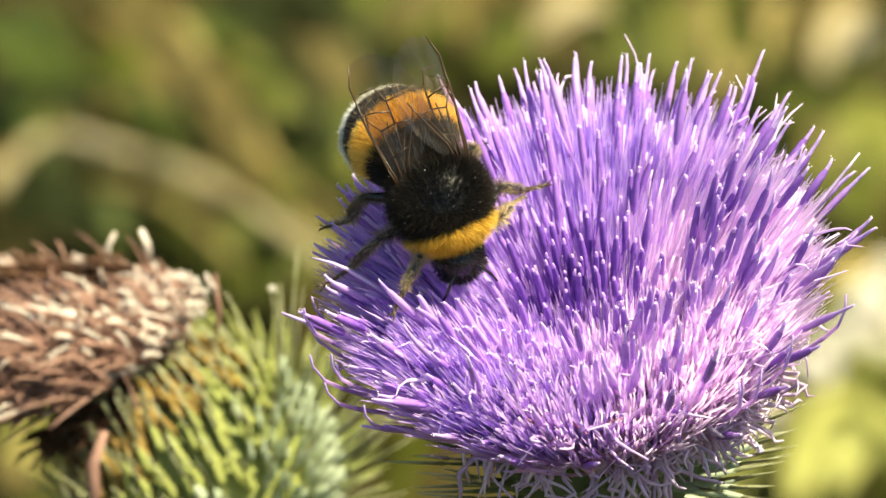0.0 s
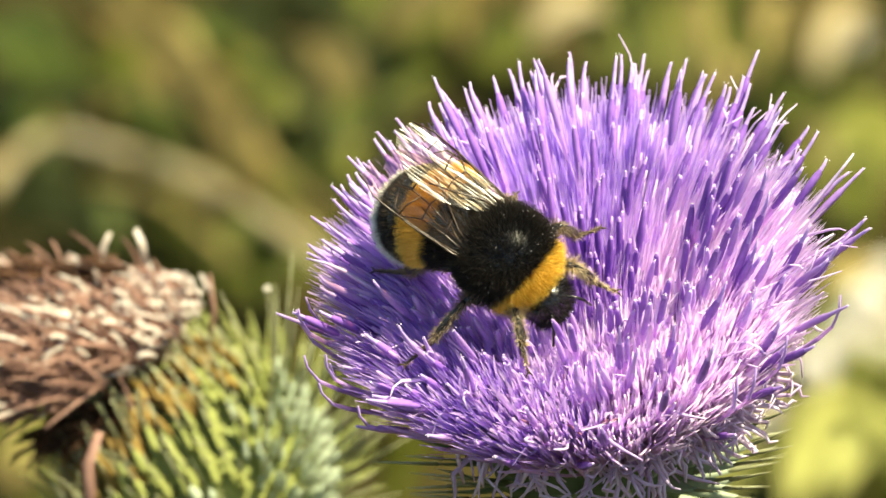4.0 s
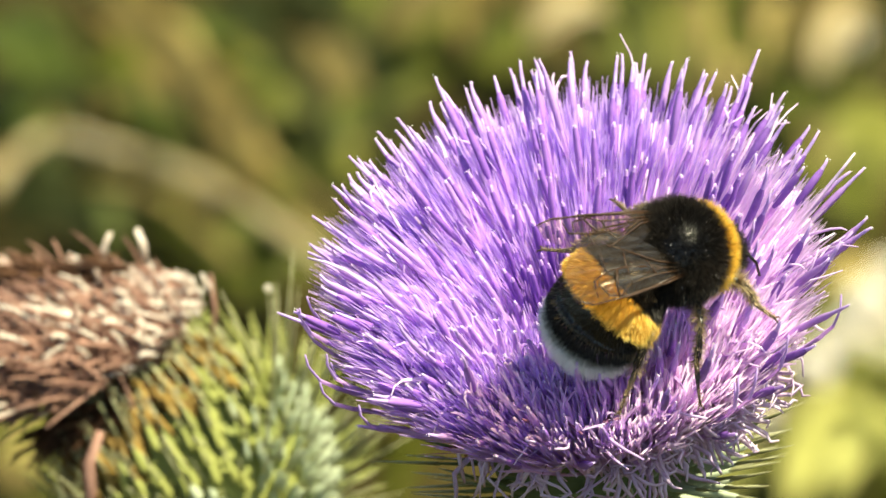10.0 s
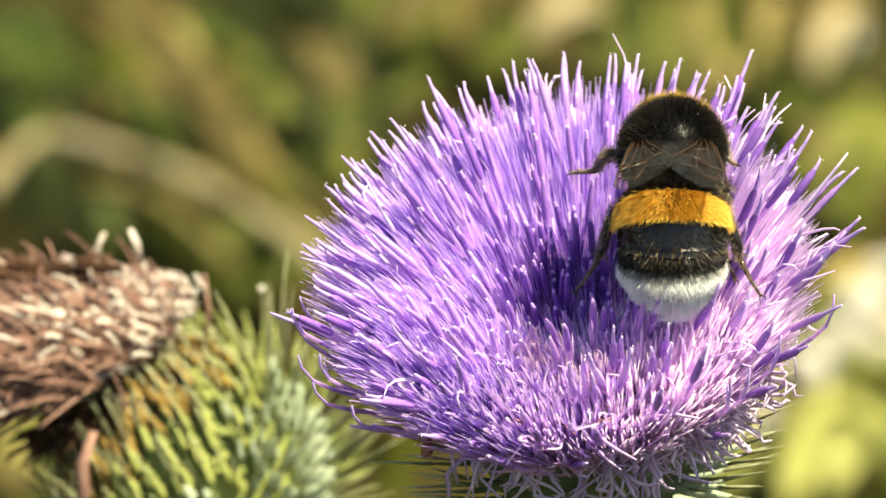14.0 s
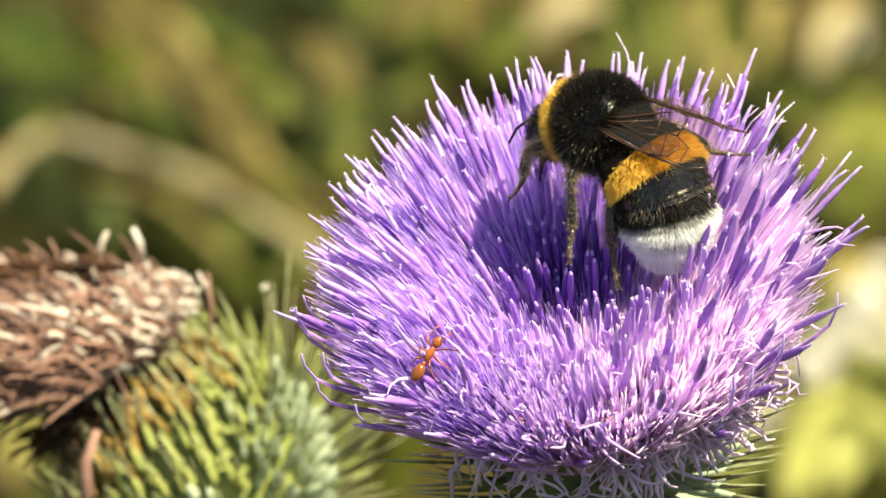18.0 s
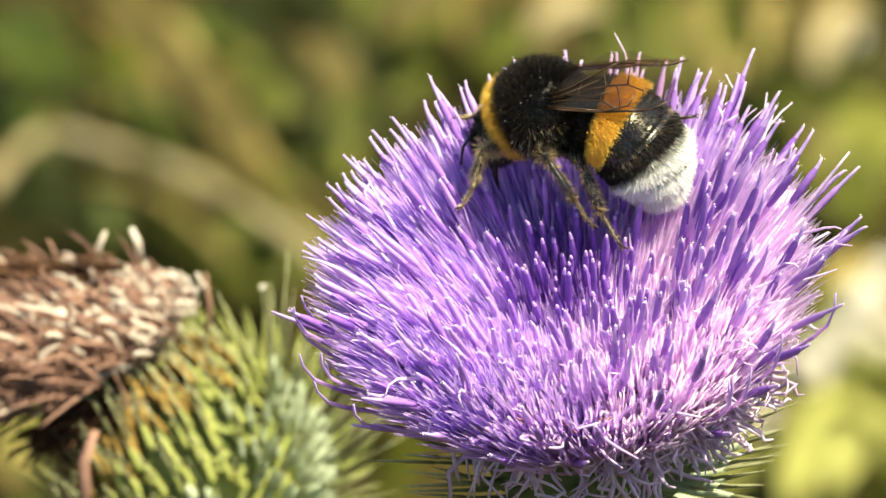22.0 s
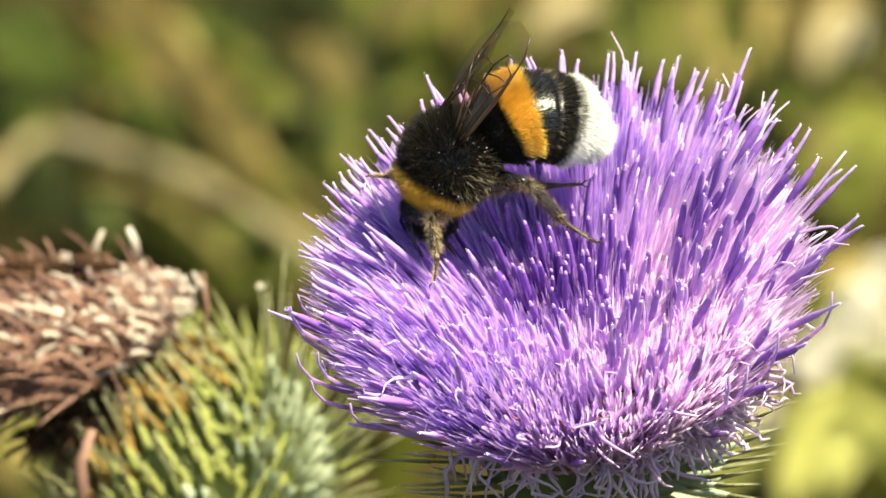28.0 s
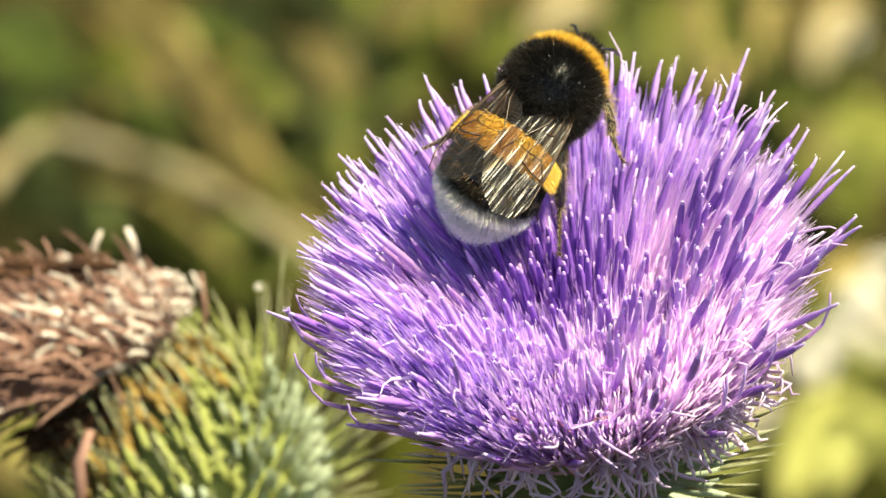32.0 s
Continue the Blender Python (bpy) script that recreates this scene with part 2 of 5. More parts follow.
# ---------- meadow behind ----------
STRAW = material("straw", (0.34, 0.27, 0.10), 0.7, second=(0.22, 0.165, 0.05), scale=60, through_light=0.15, island=0.5, spec=0.15)
TAN = material("dead_leaf", (0.16, 0.115, 0.032), 0.75, second=(0.08, 0.055, 0.014), scale=60, through_light=0.12, island=0.5, spec=0.15)
GREEN = material("meadow_green", (0.075, 0.096, 0.016), 0.55, second=(0.035, 0.052, 0.009), scale=60, through_light=0.25, island=0.6, spec=0.15)
LIME = material("sunlit_green", (0.215, 0.215, 0.045), 0.55, second=(0.13, 0.135, 0.025), scale=60, through_light=0.25, island=0.6, spec=0.15)
OLIVE = material("olive_grass", (0.10, 0.11, 0.012), 0.6, second=(0.038, 0.05, 0.006), scale=60, through_light=0.2, island=0.6, spec=0.15)
BLEACH = material("bleached_straw", (0.42, 0.35, 0.205), 0.7, second=(0.31, 0.25, 0.135), scale=60, through_light=0.15, island=0.4, spec=0.15)
RUSSET = material("russet_leaf", (0.125, 0.10, 0.034), 0.75, second=(0.075, 0.058, 0.018), scale=60, through_light=0.12, island=0.4, spec=0.15)
# extra bright yellow: the sun's brightness is part of this leaf colour
GOLD = material("sunlit_yellow_leaf", (0.46, 0.44, 0.14), 0.6, second=(0.34, 0.34, 0.09), scale=60, through_light=0.25, island=0.4, spec=0.15)
# dark leaf shapes for shaded gaps between plants: shade put into the colour
SHADE_GAP = material("shade_gap_leaf", (0.022, 0.028, 0.006), 0.7, second=(0.009, 0.012, 0.003), scale=60, through_light=0.1, island=0.5, spec=0.1)
DOWN = material("white_down", (0.88, 0.84, 0.76), 0.8, second=(0.7, 0.62, 0.5), scale=90, through_light=0.3, island=0.4)
HUES = {"straw": STRAW, "tan": TAN, "green": GREEN, "lime": LIME, "olive": OLIVE, "dark": SHADE_GAP, "bleach": BLEACH, "gold": GOLD, "russet": RUSSET}


def leaf(hue, a, b, width):
    """A broad leaf lying on the turf from a to b (metres), arched and ribbed."""
    rng = random.Random(int(a[0] * 1000) + int(b[1] * 1777))
    a, b = Vector(a), Vector(b)
    d = b - a
    mid = (a + b) / 2 + Vector((0, 0, 0.012 + 0.1 * d.length))
    pts = curve(a, mid, b, 8)
    s = Shape()
    face = Vector((rng.uniform(-0.2, 0.4), -0.5, 0.8))
    s.blade([p * 1000 for p in pts], [w * width * 500 for w in (0.25, 0.75, 0.98, 1.0, 0.95, 0.8, 0.5, 0.08)], 0, face, bow=0.12)
    rib = Shape()
    rib.tube([p * 1000 + Vector((0, 0, -0.4)) for p in pts], [0.9, 0.9, 0.8, 0.8, 0.7, 0.6, 0.4, 0.2], 0, 5)
    words = {"straw": "bleached straw-coloured leaf lying on the turf", "tan": "dead brown leaf lying on the turf", "green": "dark green weed leaf on the turf",
             "lime": "sunlit yellow-green weed leaf on the turf", "olive": "olive-green weed leaf on the turf", "dark": "dark leaf shape standing in for a shaded gap in the turf",
             "gold": "pale yellow weed leaf on the turf, full sun put into its colour", "bleach": "long bleached dry grass blade lying on the turf", "russet": "withered russet leaf lying on the turf"}
    top = tagged(new("weed_leaf"), words[hue], "leaf", "weed leaves on the turf")
    part("blade", s.mesh("blade", [HUES[hue]]), top)
    part("midrib", rib.mesh("midrib", [HUES[hue]]), top)
    return top


def stalk(hue, a, b, width):
    """A dry stalk lying over the turf, with joints."""
    a, b = Vector(a) * 1000, Vector(b) * 1000
    n = 10
    pts = [a + (b - a) * i / (n - 1) + Vector((0, 0, 6 * math.sin(math.pi * i / (n - 1)))) for i in range(n)]
    top = tagged(new("dry_stalk"), "dry bleached grass stalk fallen over the turf", "stalk", "fallen stalks")
    for k in range(0, n - 1, 3):
        s = Shape()
        s.tube(pts[k:k + 4], [width * 500 * (1 - 0.3 * (k + i) / n) for i in range(len(pts[k:k + 4]))], 0, 8)
        part("internode", s.mesh("internode", [HUES[hue]]), top)
        s = Shape()
        s.ball(pts[k], (width * 560, width * 560, width * 560), 0, 6, 8)
        part("node", s.mesh("node", [TAN]), top)
    return top


def down_head(p, r):
    """A seed head with white down on a short stalk that stands in the turf."""
    rng = random.Random(int(p[0] * 9999))
    top = tagged(new("seed_head"), "white downy seed head in the turf", "seed head", "downy seed heads")
    top.location = Vector(p)
    s = Shape()
    for i in range(420):
        n = Vector((rng.gauss(0, 1), rng.gauss(0, 1), rng.gauss(0, 1))).normalized()
        s.hair(n * r * 150, n * r * 1000 * rng.uniform(0.75, 1.05), r * 60)
    s.ball((0, 0, 0), (r * 700, r * 700, r * 700), 0, 8, 12)
    part("down", s.mesh("down", [DOWN]), top)
    s = Shape()
    s.tube(curve((0, 0, 0), (2, 1, -20), (6, 2, -p[2] * 1000 - 20), 6), [1.2] * 6, 0, 6)
    part("stalk", s.mesh("stalk", [OLIVE]), top)


stalk("straw", (-0.113, 0.974, 0.050), (-0.089, 1.000, 0.050), 0.0037)
stalk("straw", (-0.091, 0.996, 0.050), (-0.028, 0.945, 0.050), 0.0036)
stalk("straw", (-0.085, 0.979, 0.050), (-0.038, 0.952, 0.050), 0.0017)
leaf("tan", (-0.098, 1.112, 0.030), (-0.069, 1.048, 0.030), 0.0154)
leaf("tan", (-0.074, 1.066, 0.030), (-0.049, 1.019, 0.030), 0.0126)
leaf("green", (-0.116, 1.090, 0.030), (-0.092, 1.045, 0.030), 0.0191)
leaf("green", (-0.105, 1.066, 0.030), (-0.106, 1.014, 0.030), 0.0139)
leaf("olive", (-0.070, 1.074, 0.030), (-0.050, 1.050, 0.030), 0.0166)
leaf("olive", (-0.051, 1.032, 0.030), (-0.032, 1.012, 0.030), 0.0125)
leaf("lime", (-0.046, 1.022, 0.030), (-0.029, 1.022, 0.030), 0.0075)
leaf("tan", (-0.042, 1.069, 0.030), (-0.035, 1.042, 0.030), 0.0089)
leaf("dark", (-0.046, 1.041, 0.045), (-0.042, 1.013, 0.045), 0.0050)
leaf("dark", (-0.031, 1.008, 0.045), (-0.043, 1.003, 0.045), 0.0062)
leaf("dark", (-0.029, 1.070, 0.045), (-0.039, 1.055, 0.045), 0.0114)
leaf("olive", (-0.021, 1.071, 0.030), (-0.003, 1.106, 0.030), 0.0155)
leaf("tan", (-0.006, 1.090, 0.030), (0.005, 1.118, 0.030), 0.0143)
leaf("tan", (0.008, 1.085, 0.030), (0.028, 1.098, 0.030), 0.0142)
leaf("olive", (-0.029, 1.045, 0.030), (-0.009, 1.066, 0.030), 0.0140)
leaf("olive", (-0.002, 1.063, 0.030), (0.012, 1.077, 0.030), 0.0115)
leaf("olive", (0.027, 1.066, 0.030), (0.043, 1.096, 0.030), 0.0167)
leaf("olive", (0.045, 1.063, 0.030), (0.051, 1.096, 0.030), 0.0116)
leaf("olive", (0.064, 1.022, 0.030), (0.064, 1.085, 0.030), 0.0165)
leaf("lime", (0.050, 1.022, 0.030), (0.065, 0.992, 0.030), 0.0186)
leaf("tan", (0.073, 1.071, 0.030), (0.090, 1.096, 0.030), 0.0141)
leaf("straw", (0.076, 1.077, 0.030), (0.086, 1.090, 0.030), 0.0103)
leaf("lime", (0.076, 1.002, 0.030), (0.093, 1.048, 0.030), 0.0188)
leaf("lime", (0.063, 0.920, 0.030), (0.085, 0.893, 0.030), 0.0237)
leaf("lime", (0.065, 0.888, 0.030), (0.087, 0.925, 0.030), 0.0189)
leaf("green", (0.076, 0.948, 0.030), (0.085, 0.927, 0.030), 0.0120)
leaf("olive", (0.085, 1.053, 0.030), (0.076, 1.009, 0.030), 0.0138)
leaf("olive", (-0.060, 0.967, 0.030), (-0.031, 0.987, 0.030), 0.0184)
leaf("olive", (-0.056, 1.002, 0.030), (-0.047, 0.958, 0.030), 0.0147)
leaf("green", (-0.096, 0.999, 0.030), (-0.079, 0.989, 0.030), 0.0111)
leaf("straw", (0.073, 0.958, 0.030), (0.084, 0.972, 0.030), 0.0110)
leaf("lime", (-0.106, 0.906, 0.030), (-0.089, 0.891, 0.030), 0.0130)
leaf("straw", (-0.100, 0.888, 0.030), (-0.090, 0.909, 0.030), 0.0059)
leaf("olive", (-0.104, 0.916, 0.030), (-0.090, 0.920, 0.030), 0.0095)
leaf("olive", (-0.030, 0.948, 0.030), (-0.013, 0.925, 0.030), 0.0156)
leaf("tan", (-0.101, 1.030, 0.030), (-0.082, 1.045, 0.030), 0.0076)
leaf("olive", (-0.086, 1.022, 0.030), (-0.067, 0.992, 0.030), 0.0112)
leaf("olive", (-0.040, 1.109, 0.030), (-0.028, 1.085, 0.030), 0.0142)
leaf("olive", (-0.091, 1.085, 0.030), (-0.079, 1.112, 0.030), 0.0155)
leaf("green", (-0.069, 1.085, 0.030), (-0.049, 1.066, 0.030), 0.0154)
leaf("green", (-0.082, 1.048, 0.030), (-0.067, 1.014, 0.030), 0.0113)
leaf("lime", (-0.062, 1.077, 0.030), (-0.050, 1.045, 0.030), 0.0089)
leaf("tan", (0.002, 1.106, 0.030), (0.017, 1.077, 0.030), 0.0116)
leaf("lime", (-0.039, 1.035, 0.030), (-0.029, 1.014, 0.030), 0.0088)
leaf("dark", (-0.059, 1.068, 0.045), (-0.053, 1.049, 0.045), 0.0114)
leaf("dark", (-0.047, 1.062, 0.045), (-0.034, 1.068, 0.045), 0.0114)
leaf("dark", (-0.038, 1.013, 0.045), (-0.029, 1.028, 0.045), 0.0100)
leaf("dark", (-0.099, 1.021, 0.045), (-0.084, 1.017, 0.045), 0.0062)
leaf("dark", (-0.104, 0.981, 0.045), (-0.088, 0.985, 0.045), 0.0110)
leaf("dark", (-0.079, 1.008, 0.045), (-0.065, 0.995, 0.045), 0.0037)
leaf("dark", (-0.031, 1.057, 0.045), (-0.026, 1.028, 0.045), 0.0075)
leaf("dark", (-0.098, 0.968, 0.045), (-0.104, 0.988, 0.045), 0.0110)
leaf("tan", (-0.089, 1.106, 0.030), (-0.068, 1.053, 0.030), 0.0103)
leaf("olive", (-0.092, 1.069, 0.030), (-0.078, 1.050, 0.030), 0.0140)
leaf("tan", (-0.068, 1.050, 0.030), (-0.054, 1.022, 0.030), 0.0101)
leaf("green", (-0.074, 1.090, 0.030), (-0.063, 1.069, 0.030), 0.0115)
leaf("lime", (-0.060, 1.066, 0.030), (-0.053, 1.056, 0.030), 0.0076)
leaf("tan", (-0.061, 1.014, 0.030), (-0.038, 0.992, 0.030), 0.0062)
leaf("dark", (0.019, 1.057, 0.045), (0.029, 1.049, 0.045), 0.0076)
leaf("dark", (0.052, 1.021, 0.045), (0.059, 1.041, 0.045), 0.0063)
leaf("straw", (-0.011, 1.096, 0.030), (-0.005, 1.077, 0.030), 0.0051)
leaf("dark", (0.065, 1.028, 0.045), (0.070, 1.057, 0.045), 0.0050)
leaf("straw", (0.066, 1.096, 0.030), (0.059, 1.056, 0.030), 0.0033)
leaf("green", (0.074, 0.911, 0.030), (0.085, 0.939, 0.030), 0.0107)
leaf("lime", (0.041, 0.880, 0.030), (0.065, 0.909, 0.030), 0.0129)
leaf("straw", (0.032, 0.882, 0.030), (0.054, 0.902, 0.030), 0.0070)
leaf("lime", (0.051, 0.925, 0.030), (0.062, 0.902, 0.030), 0.0071)
stalk("bleach", (-0.093, 0.956, 0.075), (-0.033, 0.901, 0.075), 0.0041)
stalk("bleach", (-0.106, 0.940, 0.070), (-0.088, 0.964, 0.070), 0.0036)
stalk("straw", (-0.086, 0.944, 0.070), (-0.053, 0.911, 0.070), 0.0024)
stalk("straw", (-0.065, 0.963, 0.070), (-0.032, 0.927, 0.070), 0.0019)
leaf("russet", (-0.094, 1.067, 0.050), (-0.065, 1.014, 0.050), 0.0088)
leaf("straw", (-0.067, 1.019, 0.050), (-0.045, 0.979, 0.050), 0.0049)
leaf("russet", (-0.083, 1.025, 0.050), (-0.053, 0.979, 0.050), 0.0063)
leaf("russet", (-0.039, 1.045, 0.050), (-0.028, 0.994, 0.050), 0.0101)
leaf("russet", (-0.022, 1.045, 0.050), (-0.002, 1.064, 0.050), 0.0087)
leaf("bleach", (0.009, 1.043, 0.050), (0.028, 1.055, 0.050), 0.0066)
leaf("russet", (0.004, 1.059, 0.050), (0.018, 1.045, 0.050), 0.0073)
leaf("lime", (0.031, 1.067, 0.050), (0.040, 1.019, 0.050), 0.0088)
leaf("olive", (-0.047, 0.967, 0.050), (-0.033, 0.979, 0.050), 0.0084)
leaf("green", (-0.107, 1.059, 0.050), (-0.093, 1.002, 0.050), 0.0116)
leaf("bleach", (0.072, 1.011, 0.060), (0.085, 1.037, 0.060), 0.0094)
leaf("straw", (0.048, 0.990, 0.060), (0.055, 1.015, 0.060), 0.0056)
leaf("straw", (0.066, 1.045, 0.060), (0.057, 1.006, 0.060), 0.0049)
leaf("straw", (0.045, 1.047, 0.060), (0.049, 1.010, 0.060), 0.0038)
leaf("russet", (0.060, 1.048, 0.050), (0.071, 1.019, 0.050), 0.0064)
leaf("olive", (0.066, 1.012, 0.050), (0.084, 0.979, 0.050), 0.0157)
leaf("lime", (0.066, 0.961, 0.060), (0.087, 0.984, 0.060), 0.0097)
leaf("olive", (0.080, 0.940, 0.060), (0.069, 0.961, 0.060), 0.0082)
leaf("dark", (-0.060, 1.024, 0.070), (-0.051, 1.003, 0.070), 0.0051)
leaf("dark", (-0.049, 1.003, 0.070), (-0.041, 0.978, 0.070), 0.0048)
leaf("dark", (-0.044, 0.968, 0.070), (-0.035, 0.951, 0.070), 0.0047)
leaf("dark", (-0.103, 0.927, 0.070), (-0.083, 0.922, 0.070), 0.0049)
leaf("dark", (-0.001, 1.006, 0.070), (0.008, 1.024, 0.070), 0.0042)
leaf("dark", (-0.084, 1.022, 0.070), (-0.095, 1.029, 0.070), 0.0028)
leaf("green", (-0.056, 1.030, 0.050), (-0.045, 0.997, 0.050), 0.0086)
leaf("lime", (-0.054, 1.005, 0.055), (-0.038, 0.995, 0.055), 0.0057)
leaf("green", (-0.106, 0.998, 0.055), (-0.095, 0.978, 0.055), 0.0071)
leaf("dark", (0.062, 0.986, 0.070), (0.071, 0.968, 0.070), 0.0031)
leaf("straw", (0.071, 0.898, 0.060), (0.083, 0.928, 0.060), 0.0062)
leaf("olive", (0.069, 0.865, 0.050), (0.083, 0.887, 0.050), 0.0106)
leaf("straw", (0.065, 0.883, 0.055), (0.074, 0.861, 0.055), 0.0040)
leaf("lime", (0.062, 0.905, 0.060), (0.090, 0.878, 0.060), 0.0160)
leaf("bleach", (0.070, 0.900, 0.064), (0.088, 0.885, 0.064), 0.0050)
leaf("gold", (0.059, 0.828, 0.062), (0.075, 0.872, 0.062), 0.0091)
leaf("gold", (0.067, 0.826, 0.066), (0.082, 0.856, 0.066), 0.0078)
leaf("bleach", (0.054, 0.868, 0.064), (0.061, 0.882, 0.064), 0.0053)
leaf("gold", (0.079, 0.875, 0.060), (0.076, 0.898, 0.060), 0.0045)
leaf("bleach", (0.051, 0.853, 0.060), (0.061, 0.870, 0.060), 0.0053)
leaf("olive", (0.065, 0.845, 0.070), (0.079, 0.832, 0.070), 0.0034)
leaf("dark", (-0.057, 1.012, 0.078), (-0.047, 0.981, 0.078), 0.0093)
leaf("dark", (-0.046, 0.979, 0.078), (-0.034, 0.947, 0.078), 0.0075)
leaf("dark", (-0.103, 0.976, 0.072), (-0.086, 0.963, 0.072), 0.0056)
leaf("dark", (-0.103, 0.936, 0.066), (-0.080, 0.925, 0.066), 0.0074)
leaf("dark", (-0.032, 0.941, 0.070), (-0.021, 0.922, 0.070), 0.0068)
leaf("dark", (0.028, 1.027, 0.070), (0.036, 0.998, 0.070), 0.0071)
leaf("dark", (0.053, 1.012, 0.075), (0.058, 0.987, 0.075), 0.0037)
leaf("russet", (-0.077, 1.007, 0.072), (-0.048, 0.940, 0.072), 0.0056)
leaf("straw", (-0.073, 1.007, 0.075), (-0.059, 0.974, 0.075), 0.0034)
leaf("olive", (-0.037, 0.969, 0.060), (-0.020, 0.994, 0.060), 0.0083)
leaf("dark", (-0.028, 0.972, 0.075), (-0.020, 0.942, 0.075), 0.0047)
leaf("russet", (0.041, 1.019, 0.070), (0.044, 0.986, 0.070), 0.0043)
leaf("russet", (0.063, 0.968, 0.070), (0.073, 0.944, 0.070), 0.0061)
leaf("dark", (0.083, 1.022, 0.070), (0.086, 0.986, 0.070), 0.0043)
down_head((0.077, 0.891, 0.072), 0.0065)
down_head((0.065, 0.866, 0.072), 0.0055)
down_head((0.071, 0.878, 0.072), 0.0046)
down_head((0.054, 0.846, 0.072), 0.0029)
down_head((0.082, 0.905, 0.072), 0.0040)
down_head((0.079, 0.875, 0.072), 0.0035)
down_head((0.080, 1.048, 0.050), 0.0050)
down_head((-0.089, 1.000, 0.050), 0.0025)


def turf(name, hue, count, seed, tall):
    """Short grass between the leaves."""
    rng = random.Random(seed)
    s = Shape()
    for i in range(count):
        if i < count * 0.75:
            x, y = rng.gauss(0.0, 0.16), rng.uniform(0.6, 1.6)
        else:
            x, y = rng.gauss(0, 0.9), rng.uniform(-1.2, 3.2)
        z = 0.03 * noise.noise((x * 1.3, y * 1.3, 0)) - 0.004
        h = rng.uniform(0.4, 1.0) * tall
        a = Vector((x, y, z)) * 1000
        lean = Vector((rng.gauss(0, 0.7), rng.gauss(0, 0.7), 1)) * h * 700
        drop = lean + Vector((lean.x * 0.8, lean.y * 0.8, -h * 250))
        s.blade(curve(a, a + lean, a + drop, 5), [rng.uniform(1.2, 2.6) * k for k in (1, 1.1, 1, 0.7, 0.08)], 0, Vector((rng.uniform(-1, 1), rng.uniform(-1, 1), 0.6)))
    tagged(new(name, s.mesh(name, [hue])), "short %s grass between the leaves of the meadow" % ("dry" if hue is STRAW else "green"), "grass", kind="stuff")


turf("green_grass", OLIVE, 520, 3, 0.06)
turf("dry_grass", STRAW, 130, 4, 0.05)

# ---------- thistle heads ----------
AXIS = pose(0, 0, 0, 13, 0, 0) @ Matrix.Rotation(radians(-8), 4, "Y")
HEAD = Matrix.Translation(HEART) @ AXIS


def tip_height(r):
    """Height of the floret tips over the flower's plane: a shallow bowl with a falling rim."""
    if r < 15:
        return -1.2 + 0.016 * r * r
    return 2.4 - 0.045 * (r - 15) ** 2


def uprightness(a, r):
    """How much a floret at the angle a and the radius r turns up at its end: most on the older, sunny side."""
    u = 0.1 + 0.62 * max(0, -math.sin(a)) ** 0.8 + 0.12 * max(0, math.cos(a))
    return min(0.88, u) * (1.0 if r < 17 else max(0.35, 1 - 0.11 * (r - 17)))


def floret_points(r, droop=0.0, wob=0.0, up=0.0):
    """A floret in the plane x-z, from the receptacle out to its tip at radius r."""
    rb = 6.0 * min(1, r / 24)
    tip = Vector((r, 0, tip_height(r) - droop))
    root = Vector((rb, 0, -18.5))
    bend = Vector((rb + (r - rb) * (0.46 + wob), 0, -18.5 + (tip.z + 18.5) * (0.56 + 0.06 * (r / 24))))
    steep = Vector((r * 0.93 + wob * 6, 0, tip.z - 11.5))
    return root, bend.lerp(steep, up), tip


def along_line(pts, l):
    """The point at the length l along a line of points."""
    for p, q in zip(pts, pts[1:]):
        d = (q - p).length
        if l <= d:
            return p + (q - p) * (l / d)
        l -= d
    return pts[-1].copy()


